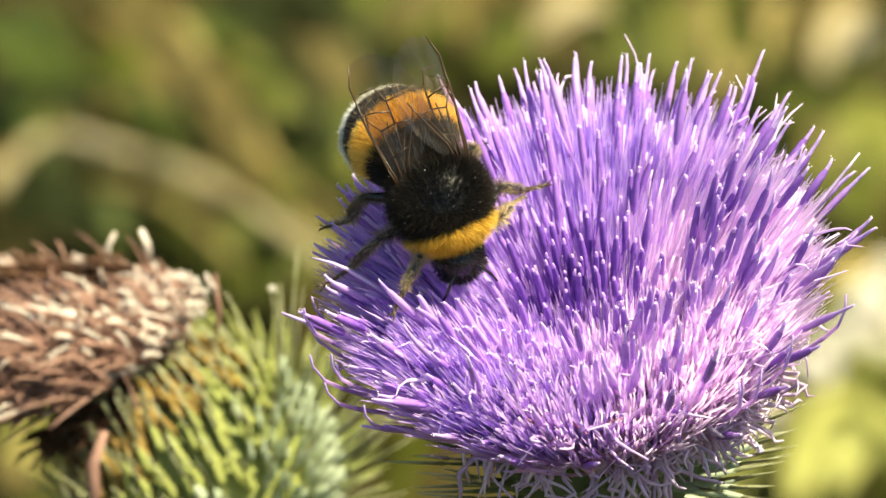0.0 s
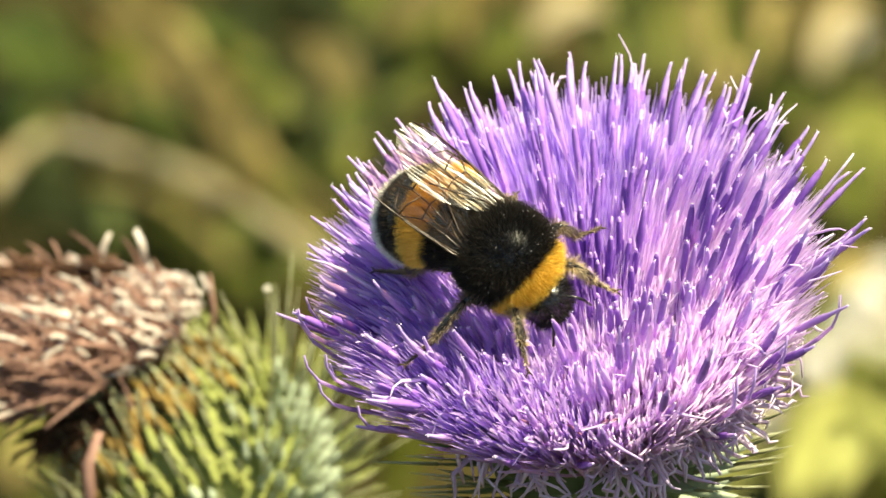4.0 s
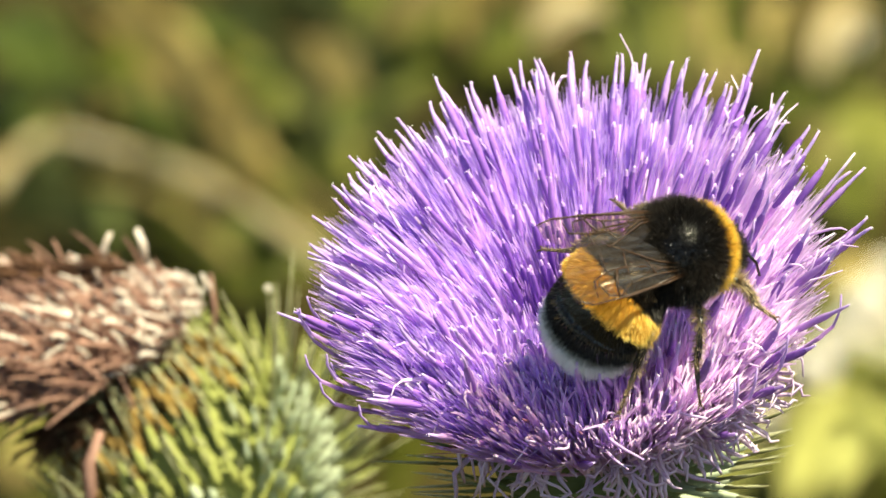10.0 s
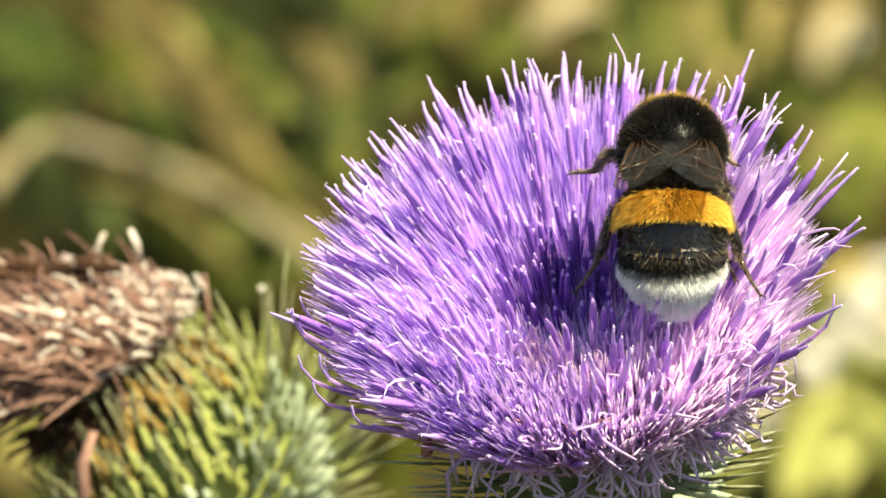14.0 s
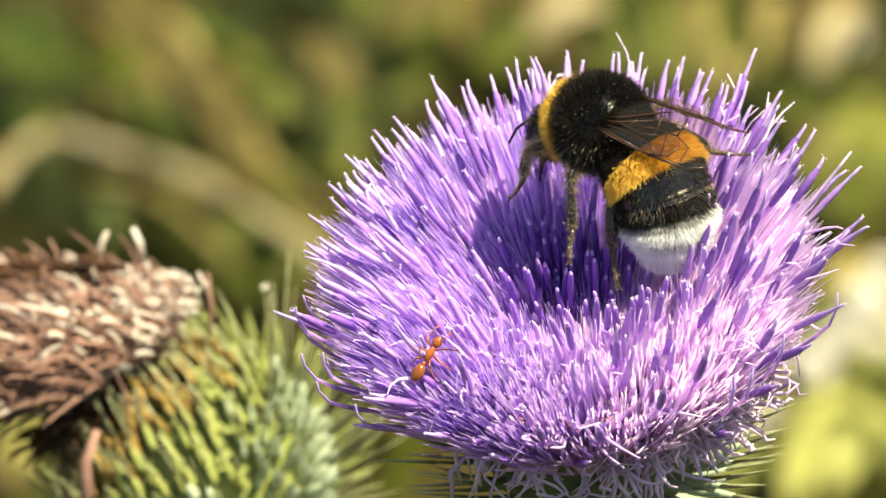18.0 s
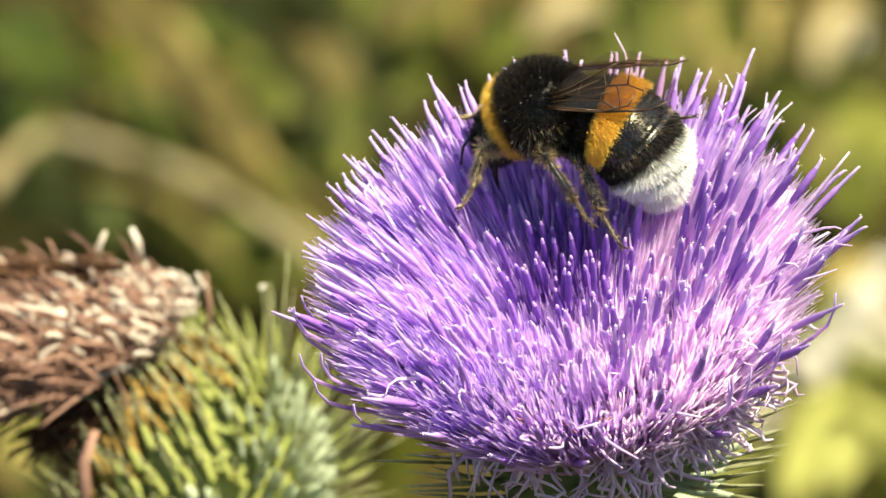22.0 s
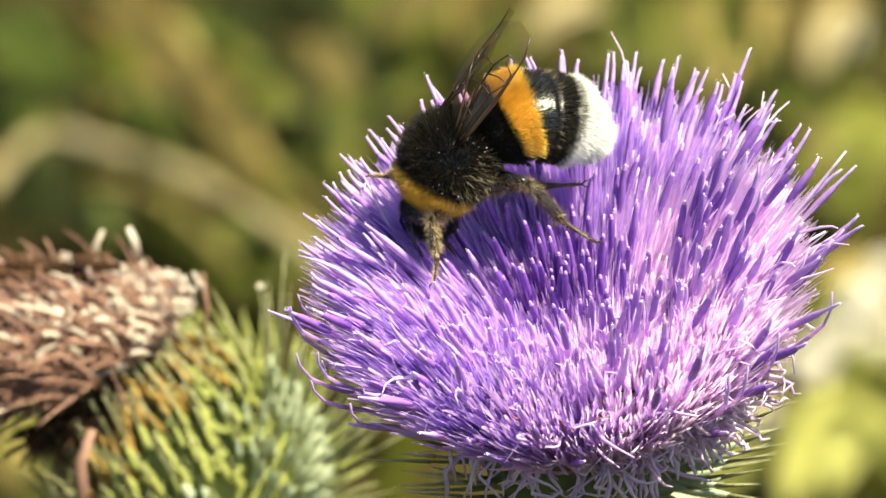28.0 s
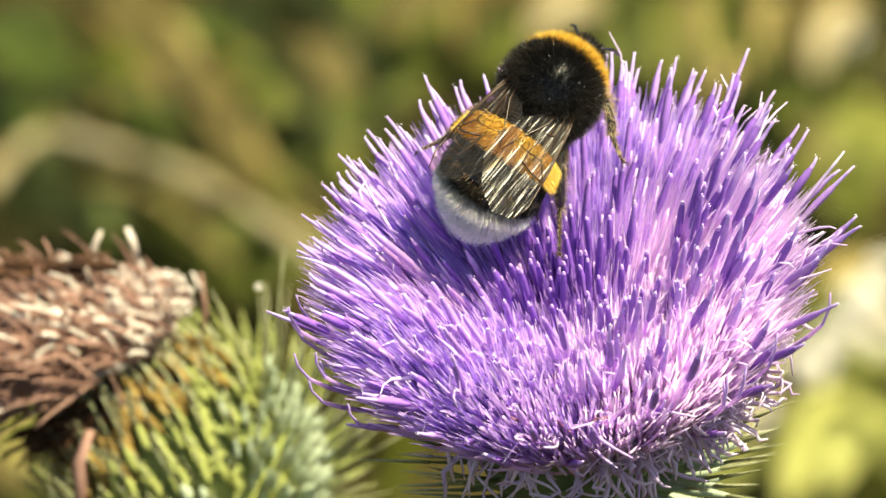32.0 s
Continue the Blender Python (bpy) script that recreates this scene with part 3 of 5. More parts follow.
def floret_mesh(name, r, seed, faded=False, up=0.0):
    """One floret: a hidden tube, five narrow pale lobes, the violet anther tube and the style that sticks out of it."""
    rng = random.Random(seed)
    a, b, c = floret_points(r, rng.uniform(-0.8, 1.2), rng.uniform(-0.05, 0.05), up)
    line = curve(a, b, c, 24)
    full = sum((q - p).length for p, q in zip(line, line[1:]))
    tube = rng.uniform(3.6, 5.2)
    pts = [along_line(line, l) for l in (0, full * 0.35, full * 0.6, full - tube - 1.6, full - tube, full - tube + 0.5, full - tube * 0.5, full - 0.7, full - 0.15)]
    top = (pts[-1] - pts[-2]).normalized()
    style = rng.uniform(0.8, 2.5) if r > 15 else rng.uniform(0.15, 0.6)
    bow = Vector((rng.uniform(-0.25, 0.1), rng.uniform(-0.3, 0.3), 0.1)) * min(1, style)
    pts += [pts[-1] + top * style * 0.55 + bow * 0.3, pts[-1] + top * style + bow]
    k = (0.9 if faded else 1.0) * (1.18 if r > 16 else 1.0)
    radii = [0.14, 0.15, 0.16, 0.17, 0.2, 0.29 * k, 0.32 * k, 0.28 * k, 0.19, 0.15, 0.10]
    slots = [0, 0, 0, 0, 1, 1, 1, 1, 2, 2]
    s = Shape()
    s.tube(pts, radii, slots, 5)
    mouth, along = pts[3], (pts[5] - pts[3]).normalized()
    one = along.orthogonal().normalized()
    for i in range(5):
        side = Matrix.Rotation(2 * math.pi * (i + rng.uniform(-0.3, 0.3)) / 5, 3, along) @ one
        spread, ln = rng.uniform(0.0, 0.4), rng.uniform(0.8, 1.15) * (1.0 if r < 16 else 0.6)
        s.blade([mouth - along * 2.0, mouth + along * 0.6 * ln + side * 0.32, mouth + along * 2.4 * ln + side * (0.42 + 0.5 * spread), mouth + along * 4.0 * ln + side * (0.45 + 1.5 * spread)], [0.09, 0.15, 0.14, 0.03], 0, side)
    # three pollen grains at the tip
    for i in range(3 if r > 7 else 0):
        g = pts[-1] + Vector((rng.gauss(0, 0.12), rng.gauss(0, 0.12), rng.gauss(0, 0.1)))
        s.ball(g, (0.07, 0.06, 0.06), 3, 2, 4)
    return s.mesh(name, [LILAC_PIECE if r > 6 else VIOLET_PIECE, FADED_PIECE if faded else VIOLET_PIECE if r > 6 else DUSK_PIECE, TIP if faded or r > 15 else STYLE, POLLEN])


def thistle_flower():
    top = tagged(new("thistle_flower"), "purple thistle head in full bloom on a spiny green base", "thistle flower")
    top.matrix_basis = HEAD
    rng = random.Random(5)
    # florets in rings: the ones that can be picked apart
    rings = [(0.9, 5), (2.3, 10), (3.9, 14), (5.6, 17), (7.5, 19), (9.5, 20), (11.8, 22), (14.2, 25), (16.6, 29), (18.8, 31), (20.9, 33), (22.8, 34)]
    for i, (r, n) in enumerate(rings):
        levels = (0.1, 0.35, 0.6, 0.85)
        shapes = [[floret_mesh("floret", r, 100 * i + k, False, u) for k in range(3)] for u in levels]
        faded = [[floret_mesh("floret", r, 100 * i + k, True, u) for k in range(3)] for u in levels] if r > 5 else shapes
        for k in range(n):
            a = 2 * math.pi * (k + rng.uniform(-0.36, 0.36)) / n + i * 0.4
            m = Matrix.Rotation(a, 4, "Z") @ Matrix.Translation((0, 0, rng.uniform(-1.2, 0.8) * MM)) @ pose(0, 0, 0, rng.uniform(-5, 5) + 5 * math.sin(a * 8 + i * 2.1), rng.uniform(-6, 6), rng.uniform(-10, 10))
            if r > 9 and rng.random() < 0.55 and math.sin(a) < -0.35:
                m = m @ Matrix.Translation((-0.9 * MM, 0, -1.6 * MM))   # the older side has sunk
            if math.cos(a + 0.4) > 0.4 and 7 < r < 19 and rng.random() < 0.4:
                continue
            if r > 13 and math.sin(a) < -0.55:
                m = m @ pose(0, 0, 0, rng.uniform(-8, 8), rng.uniform(-6, 6), 0)   # the older ones stand in disorder
            if r > 15 and math.cos(a) < -0.45 and math.sin(a) > -0.15:
                m = m @ Matrix.Translation((-1.9 * MM, 0, 0.3 * MM))   # the side that leans away stands closer
            if r > 18 and math.cos(a) > 0.6:
                m = m @ Matrix.Translation((1.4 * MM, 0, 0))   # the sunny rim reaches out
            if r > 18 and math.sin(a) > 0.4:
                m = m @ Matrix.Translation((0, 0, -1.1 * MM))
            # violet tubes behind, scattered ones on the sunny side, faded ones elsewhere
            fresh = 0.85 if math.sin(a) > 0.35 else 0.7 if r > 18 else 0.5 if math.cos(a) > 0.25 else 0.22
            old = r > 6 and rng.random() > fresh
            part("floret", (faded if old else shapes)[min(3, int(uprightness(a, r) * 4))][k % 3], top, at=m)
    # a crowded far rim
    spikes = [floret_mesh("floret", r, 700 + k, k == 3, 0.08) for k, r in enumerate((20.2, 21.2, 22.0, 21.6))]
    for k in range(46):
        a = 22 + 172 * (k + rng.uniform(-0.4, 0.4)) / 46
        slim = Matrix.Translation(((-1.6 if a > 140 else 0) * MM, 0, rng.uniform(-1.6, -0.3) * MM))
        part("floret", spikes[k % 4], top, at=Matrix.Rotation(radians(a), 4, "Z") @ slim @ pose(0, 0, 0, rng.uniform(-6, 6), rng.uniform(-3, 4), rng.uniform(-10, 10)))
    # old florets in disorder at the near side
    worn = [floret_mesh("floret", r, 800 + r, True, 0.55) for r in (12, 14, 16, 18)]
    for k in range(44):
        a = rng.uniform(-165, -20)
        part("floret", worn[k % 4], top, at=Matrix.Rotation(radians(a), 4, "Z") @ pose(0, 0, rng.uniform(-1.6, 1.4) * MM, rng.uniform(-14, 14), rng.uniform(-6, 14), rng.uniform(-8, 8)))
    # upright dark florets that stand out of the older, sunny side
    upright = [floret_mesh("floret", r, 900 + r, False, 0.4) for r in (11, 13, 15, 17)]
    for k in range(30):
        a = rng.uniform(-95, 12)
        part("floret", upright[k % 4], top, at=Matrix.Rotation(radians(a), 4, "Z") @ pose(0, 0, rng.uniform(0.6, 1.8) * MM, rng.uniform(-5, 5), rng.uniform(-6, 2), rng.uniform(-8, 8)))
    # long outer florets that sweep out low and curve up again
    arms = []
    for k in range(4):
        arm = Shape()
        rr, zz = rng.uniform(20.5, 24.0), rng.uniform(-6.0, -2.0)
        pts = curve((8, 0, -14.5), (rr * 0.78, 0, zz - 7.5), (rr, rng.uniform(-1, 1), zz), 9)
        lift = pts[-1] - pts[-2]
        pts += [pts[-1] + lift * 0.7 + Vector((-0.2, 0, 0.9)), pts[-1] + lift * 1.0 + Vector((-0.5, 0.2, 2.0))]
        arm.tube(pts, [0.14, 0.15, 0.16, 0.17, 0.18, 0.19, 0.2, 0.2, 0.17, 0.12, 0.09], [0, 0, 0, 0, 1, 1, 1, 0, 3, 3, 3], 4)
        arms.append(arm.mesh("floret", [LILAC_PIECE, VIOLET_PIECE if k % 2 else FADED_PIECE, STYLE, TIP]))
    for k in range(13):
        a = (1 if k % 3 == 0 else -1) * rng.uniform(30, 85) - 90
        part("floret", arms[k % 4], top, at=Matrix.Rotation(radians(a), 4, "Z") @ pose(0, 0, rng.uniform(-1, 1) * MM, rng.uniform(-8, 8), rng.uniform(-5, 5), 0))
    # the crowd between them
    s = Shape()
    for i in range(560):
        r = 20.5 * math.sqrt(rng.random())
        ang = rng.uniform(0, 2 * math.pi)
        a, b, c = floret_points(r, rng.uniform(2.0, 5.0), rng.uniform(-0.1, 0.1), uprightness(ang, r))
        turn = Matrix.Rotation(ang, 3, "Z")
        pts = [turn @ p for p in curve(a, b, c, 6)]
        s.tube(pts, [0.15, 0.16, 0.18, 0.22, 0.2, 0.12], [0, 0, 0, 0, 0, 1 if i % 9 == 0 else 0], 4)
    part("floret_crowd", s.mesh("floret_crowd", [LILAC, VIOLET]), top)["kind"] = "stuff"
    # narrow corolla lobes
    s = Shape()
    for i in range(27000):
        r = 21.5 * math.sqrt(rng.random()) + 0.3
        out_side = min(1, max(0, (r - 9) / 10))
        ang = rng.uniform(0, 2 * math.pi)
        a, b, c = floret_points(r, rng.uniform(1.7 - 0.2 * out_side, 5.4 - 0.2 * out_side), rng.uniform(-0.1, 0.1), uprightness(ang, r))
        r *= 1 - 0.09 * max(0, -math.cos(ang))
        if r > 16 and rng.random() < 0.55:
            continue
        turn = Matrix.Rotation(ang, 3, "Z")
        # paler lilac towards the sun: light glowing through is put into the colour
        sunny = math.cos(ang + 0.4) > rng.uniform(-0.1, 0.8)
        pts = curve(a, b, c, 8)[3:]
        out = Vector((rng.uniform(-0.5, 0.5), rng.uniform(-0.9, 0.9), rng.uniform(-0.3, 0.4))) * (0.5 + 0.4 * out_side)
        if math.sin(ang) < -0.6 and r > 12:
            out = Vector((out.x * 1.3, out.y * 1.3, out.z * 1.2))
        pts = [turn @ (p + out * (j / 4) ** 1.5 * 1.3) for j, p in enumerate(pts)]
        wide = 1.3 if math.sin(ang) < -0.4 else 1.0
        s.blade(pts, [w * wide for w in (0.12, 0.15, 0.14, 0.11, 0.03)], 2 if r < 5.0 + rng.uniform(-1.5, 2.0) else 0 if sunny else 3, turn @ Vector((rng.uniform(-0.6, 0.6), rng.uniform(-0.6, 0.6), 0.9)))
    # on the older side some lobes gape at their tips
    for i in range(420):
        r = rng.uniform(9, 20)
        ang = -math.pi / 2 + rng.gauss(0, 0.7)
        a, b, c = floret_points(r, rng.uniform(1.6, 4.0), rng.uniform(-0.1, 0.1), uprightness(ang, r))
        turn = Matrix.Rotation(ang, 3, "Z")
        p, along = turn @ c, turn @ (c - b).normalized()
        go = (along + Vector((rng.gauss(0, 0.5), rng.gauss(0, 0.5), rng.gauss(0, 0.4)))).normalized()
        s.blade(curve(p - along * 2.5, p - along * 0.2, p + go * rng.uniform(1.0, 2.2), 5), [0.11, 0.14, 0.14, 0.10, 0.03], 1, turn @ Vector((rng.gauss(0, 0.5), rng.gauss(0, 0.5), 0.8)), bow=0.4)
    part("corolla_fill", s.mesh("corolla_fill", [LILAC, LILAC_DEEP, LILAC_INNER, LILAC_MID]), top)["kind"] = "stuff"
    # drooping outer florets, ragged and pale
    s = Shape()
    for i in range(780):
        ang = rng.uniform(0, 2 * math.pi)
        if math.cos(ang) < -0.25 and rng.random() < 0.65:
            continue
        turn = Matrix.Rotation(ang, 3, "Z")
        lo = rng.uniform(-9.5, -1.0) if rng.random() < 0.93 else rng.uniform(-13.5, -9)
        r = rng.uniform(12, 17) + max(0, (lo + 9)) * 0.75
        r *= 1 - 0.16 * max(0, -math.cos(ang))
        lo += 3.0 * max(0, -math.cos(ang))
        if rng.random() < 0.35 and math.sin(ang) < -0.35:
            lo, r = rng.uniform(-7, -0.5), rng.uniform(9, 19)
        a = Vector((7.0, 0, -15.5 + rng.uniform(-1, 1)))
        c = Vector((r, rng.uniform(-4, 4), lo))
        b = (a + c) / 2 + Vector((rng.uniform(0, 3), rng.uniform(-2, 2), rng.uniform(2, 5)))
        if rng.random() < 0.4:
            c = b + (c - b) * rng.uniform(0.2, 0.7)
        pts = curve(a, b, c, 7)
        curl = Vector((rng.uniform(-0.6, 1), rng.uniform(-1, 1), rng.uniform(-1, 1))) * 1.4
        pts += [pts[-1] + (pts[-1] - pts[-2]).normalized() * 1.0 + curl * 0.5, pts[-1] + (pts[-1] - pts[-2]).normalized() * 1.4 + curl * 1.4]
        pts = [turn @ p for p in pts]
        s.tube(pts, [0.2, 0.22, 0.25, 0.28, 0.26, 0.22, 0.18, 0.13, 0.08], 1 if math.sin(ang) < -0.6 and rng.random() < 0.2 else 0, 4, flat=0.6)
    for i in range(190):
        turn = Matrix.Rotation(-math.pi / 2 + rng.uniform(-0.75, 0.95), 3, "Z")
        a = Vector((9.0, 0, -13))
        c = Vector((rng.uniform(12, 16.5), rng.uniform(-3, 3), rng.uniform(-14, -5.5)))
        b = (a + c) / 2 + Vector((rng.uniform(0, 3), rng.uniform(-2, 2), rng.uniform(1, 4)))
        pts = curve(a, b, c, 5)
        curl = Vector((rng.uniform(-0.3, 0.9), rng.uniform(-1.7, 1.7), rng.uniform(-1.9, 0.7)))
        pts += [pts[-1] + curl * 1.1, pts[-1] + curl * 1.9 + Vector((0, rng.uniform(-0.8, 0.8), rng.uniform(-1.2, 0.3)))]
        s.tube([turn @ q for q in pts], [0.16, 0.18, 0.22, 0.24, 0.22, 0.2, 0.1], 2, 4, flat=0.6)
    # a pale tangle on the sunny side
    for i in range(330):
        turn = Matrix.Rotation(-math.pi / 2 + rng.uniform(0.15, 1.3), 3, "Z")
        c = Vector((rng.uniform(13, 20), rng.uniform(-3, 3), rng.uniform(-9.5, -3.5) if i % 2 else rng.uniform(-13, -7)))
        a = Vector((8.0, 0, -13.5))
        b = (a + c) / 2 + Vector((rng.uniform(0, 2), rng.uniform(-3, 3), rng.uniform(0, 3)))
        pts = curve(a, b, c, 5)
        curl = Vector((rng.uniform(-0.3, 1), rng.uniform(-1, 1), rng.uniform(-1, 0.6)))
        pts += [pts[-1] + curl * 0.8, pts[-1] + curl * 1.3 + Vector((0, rng.uniform(-1, 1), rng.uniform(-0.8, 0.5)))]
        s.tube([turn @ q for q in pts], [0.14, 0.17, 0.2, 0.21, 0.18, 0.14, 0.07], 2, 4, flat=0.6)
    for i in range(70):
        turn = Matrix.Rotation(-math.pi / 2 + rng.choice((-0.14, 0.1, 0.34)) + rng.gauss(0, 0.05), 3, "Z")
        c = Vector((rng.uniform(12.5, 15.5), rng.uniform(-0.8, 0.8), rng.uniform(-8.5, -4.5)))
        a = c * 0.75 + Vector((0, 0, -3))
        s.tube([turn @ q for q in curve(a, (a + c) / 2 + Vector((0.5, 0, 1)), c, 4)], [0.3, 0.34, 0.3, 0.15], 1, 4)
    part("wilted_fringe", s.mesh("wilted_fringe", [WILTED, MAROON, BLEACHED]), top)["kind"] = "stuff"
    involucre(top, Matrix.Translation((0, 0, -15 * MM)), 10.0, 17.0, BRACT, 11, 20, 0.95, 58)
    return top


def bract_mesh(name, green, length, width, spine):
    s = Shape()
    pts = curve((0, 0, 0), (length * 0.5, 0, length * 0.02), (length, 0, length * 0.16), 5)
    s.tube(pts, [width * 0.8, width, width * 0.85, width * 0.55, 0.22], 0, 5, flat=0.4)
    d = (pts[-1] - pts[-2]).normalized()
    end = pts[-1] + d * spine
    s.tube([pts[-1] - d * 0.2, (pts[-1] + end) / 2, end], [0.18, 0.11, 0.015], 1, 4)
    return s.mesh(name, [green, SPINE])


def involucre(top, place, radius, depth, green, rows, count, size, steep):
    """The spiny cup under a head: a core, and rows of bracts that end in spines."""
    rng = random.Random(rows * 7 + count)
    s = Shape()
    n = 10
    pts = [Vector((0, 0, -depth * i / n)) for i in range(n + 1)]
    s.tube(pts, [radius * (0.80 + 0.2 * math.sin(math.pi * min(1, i / n * 1.3))) * math.sqrt(max(0.03, 1 - (i / n) ** 3)) for i in range(n + 1)], 0, 18)
    core = part("involucre", s.mesh("involucre", [green]), top, at=place)
    shapes = [bract_mesh("bract", green, 6.0 * size, 0.72 * size, 3.2 + k) for k in range(4)]
    # paler bracts for one side: cobweb, and sunlight put into the colour
    webbed_lit = [bract_mesh("bract", BRACT_PALE, 6.0 * size, 0.72 * size, 3.2 + k) for k in range(4)]
    hidden = Shape()
    for i in range(rows):
        f = i / (rows - 1)
        z = -depth * (0.02 + 0.86 * f)
        rr = radius * (0.80 + 0.2 * math.sin(math.pi * min(1, (0.02 + 0.86 * f) * 1.3))) * math.sqrt(max(0.05, 1 - (0.02 + 0.86 * f) ** 3))
        lean = steep - (72 if size > 0.8 else 38) * f
        for k in range(count):
            a = 360 * (k + 0.5 * (i % 2) + rng.uniform(-0.25, 0.25)) / count
            m = Matrix.Rotation(radians(a), 4, "Z") @ Matrix.Translation(((rr - (0.9 if size > 0.8 else 0.25)) * MM, 0, z * MM)) @ pose(0, 0, 0, rng.uniform(-12, 12), -lean + rng.uniform(-10, 16), rng.uniform(-9, 9))
            if 20 < a % 360 < 160 and rows * count > 300:
                # the far side, in one piece
                hidden.tube([m @ (Vector(q) * MM) * 1000 for q in ((0, 0, 0), (3 * size, 0, 0.1), (6 * size, 0, size), (8.5 * size, 0, 1.6 * size))], [0.6 * size, 0.7 * size, 0.25, 0.04], 0, 4, flat=0.5)
            else:
                part("bract", (webbed_lit if math.cos(radians(a + 40)) > rng.uniform(0.0, 0.9) else shapes)[(i + k) % 4], core, at=m)
    if hidden.v:
        part("bract_rest", hidden.mesh("bract_rest", [green]), core)["kind"] = "stuff"


def stem(top, a, foot, r):
    """A stem from a (mm, in the head's own space) down to the foot on the ground (metres)."""
    c = top.matrix_basis.inverted() @ Vector(foot) * 1000
    b = Vector((c.x * 0.15, c.y * 0.15, c.z * 0.5))
    s = Shape()
    s.tube(curve(a, b, c, 12), [r] * 12, 0, 10)
    part("stem", s.mesh("stem", [STEM]), top, "ribbed green thistle stem")


flower = thistle_flower()
stem(flower, (0, 0, -30), (0.03, 0.10, -0.02), 2.6)


def globe_cup(top, inv):
    """A round cup of many small overlapping bracts, each with a long thin spine."""
    rng = random.Random(21)
    big = Vector((11.6, 11.6, 12.2))
    s = Shape()
    s.ball((0, 0, 0), big * 0.97, 0, 14, 24)
    core = part("involucre", s.mesh("involucre", [BRACT_YOUNG]), top, at=Matrix.Translation((inv @ (RIGHT * -3.4 + UP * 1.0)) * MM))
    greens = (BRACT_YOUNG, BRACT_PALE, BRACT_BROWN)
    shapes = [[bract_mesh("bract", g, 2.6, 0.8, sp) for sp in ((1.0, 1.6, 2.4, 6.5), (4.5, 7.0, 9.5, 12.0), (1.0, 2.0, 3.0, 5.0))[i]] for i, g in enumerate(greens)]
    rest = Shape()
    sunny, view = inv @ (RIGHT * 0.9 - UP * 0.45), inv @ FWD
    n = 620
    for i in range(n):
        cz = 0.86 - 1.74 * (i + 0.5) / n
        a = i * 2.39996 + rng.uniform(-0.08, 0.08)
        out = Vector((math.cos(a) * math.sqrt(1 - cz * cz), math.sin(a) * math.sqrt(1 - cz * cz), cz))
        up = (Vector((0, 0, 1)) - out * out.z).normalized()
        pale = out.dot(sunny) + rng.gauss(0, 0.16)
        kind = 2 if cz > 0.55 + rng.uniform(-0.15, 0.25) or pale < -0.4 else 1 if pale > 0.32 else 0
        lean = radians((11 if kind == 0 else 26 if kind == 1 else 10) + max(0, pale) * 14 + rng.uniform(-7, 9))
        d = (up * math.cos(lean) + out * math.sin(lean)).normalized()
        z = (out - d * out.dot(d)).normalized()
        m = Matrix((d, z.cross(d), z)).transposed().to_4x4()
        m.translation = Vector((out.x * big.x, out.y * big.y, out.z * big.z)) * MM
        if out.dot(view) > 0.12:
            rest.tube([m @ (Vector(q) * MM) * 1000 for q in ((0, 0, 0), (1.8, 0, 0.1), (3.4, 0, 0.5), (7, 0, 1.1))], [0.5, 0.6, 0.2, 0.03], 0, 4, flat=0.5)
        else:
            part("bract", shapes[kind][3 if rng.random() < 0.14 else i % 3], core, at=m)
    part("bract_rest", rest.mesh("bract_rest", [BRACT_YOUNG]), core)["kind"] = "stuff"


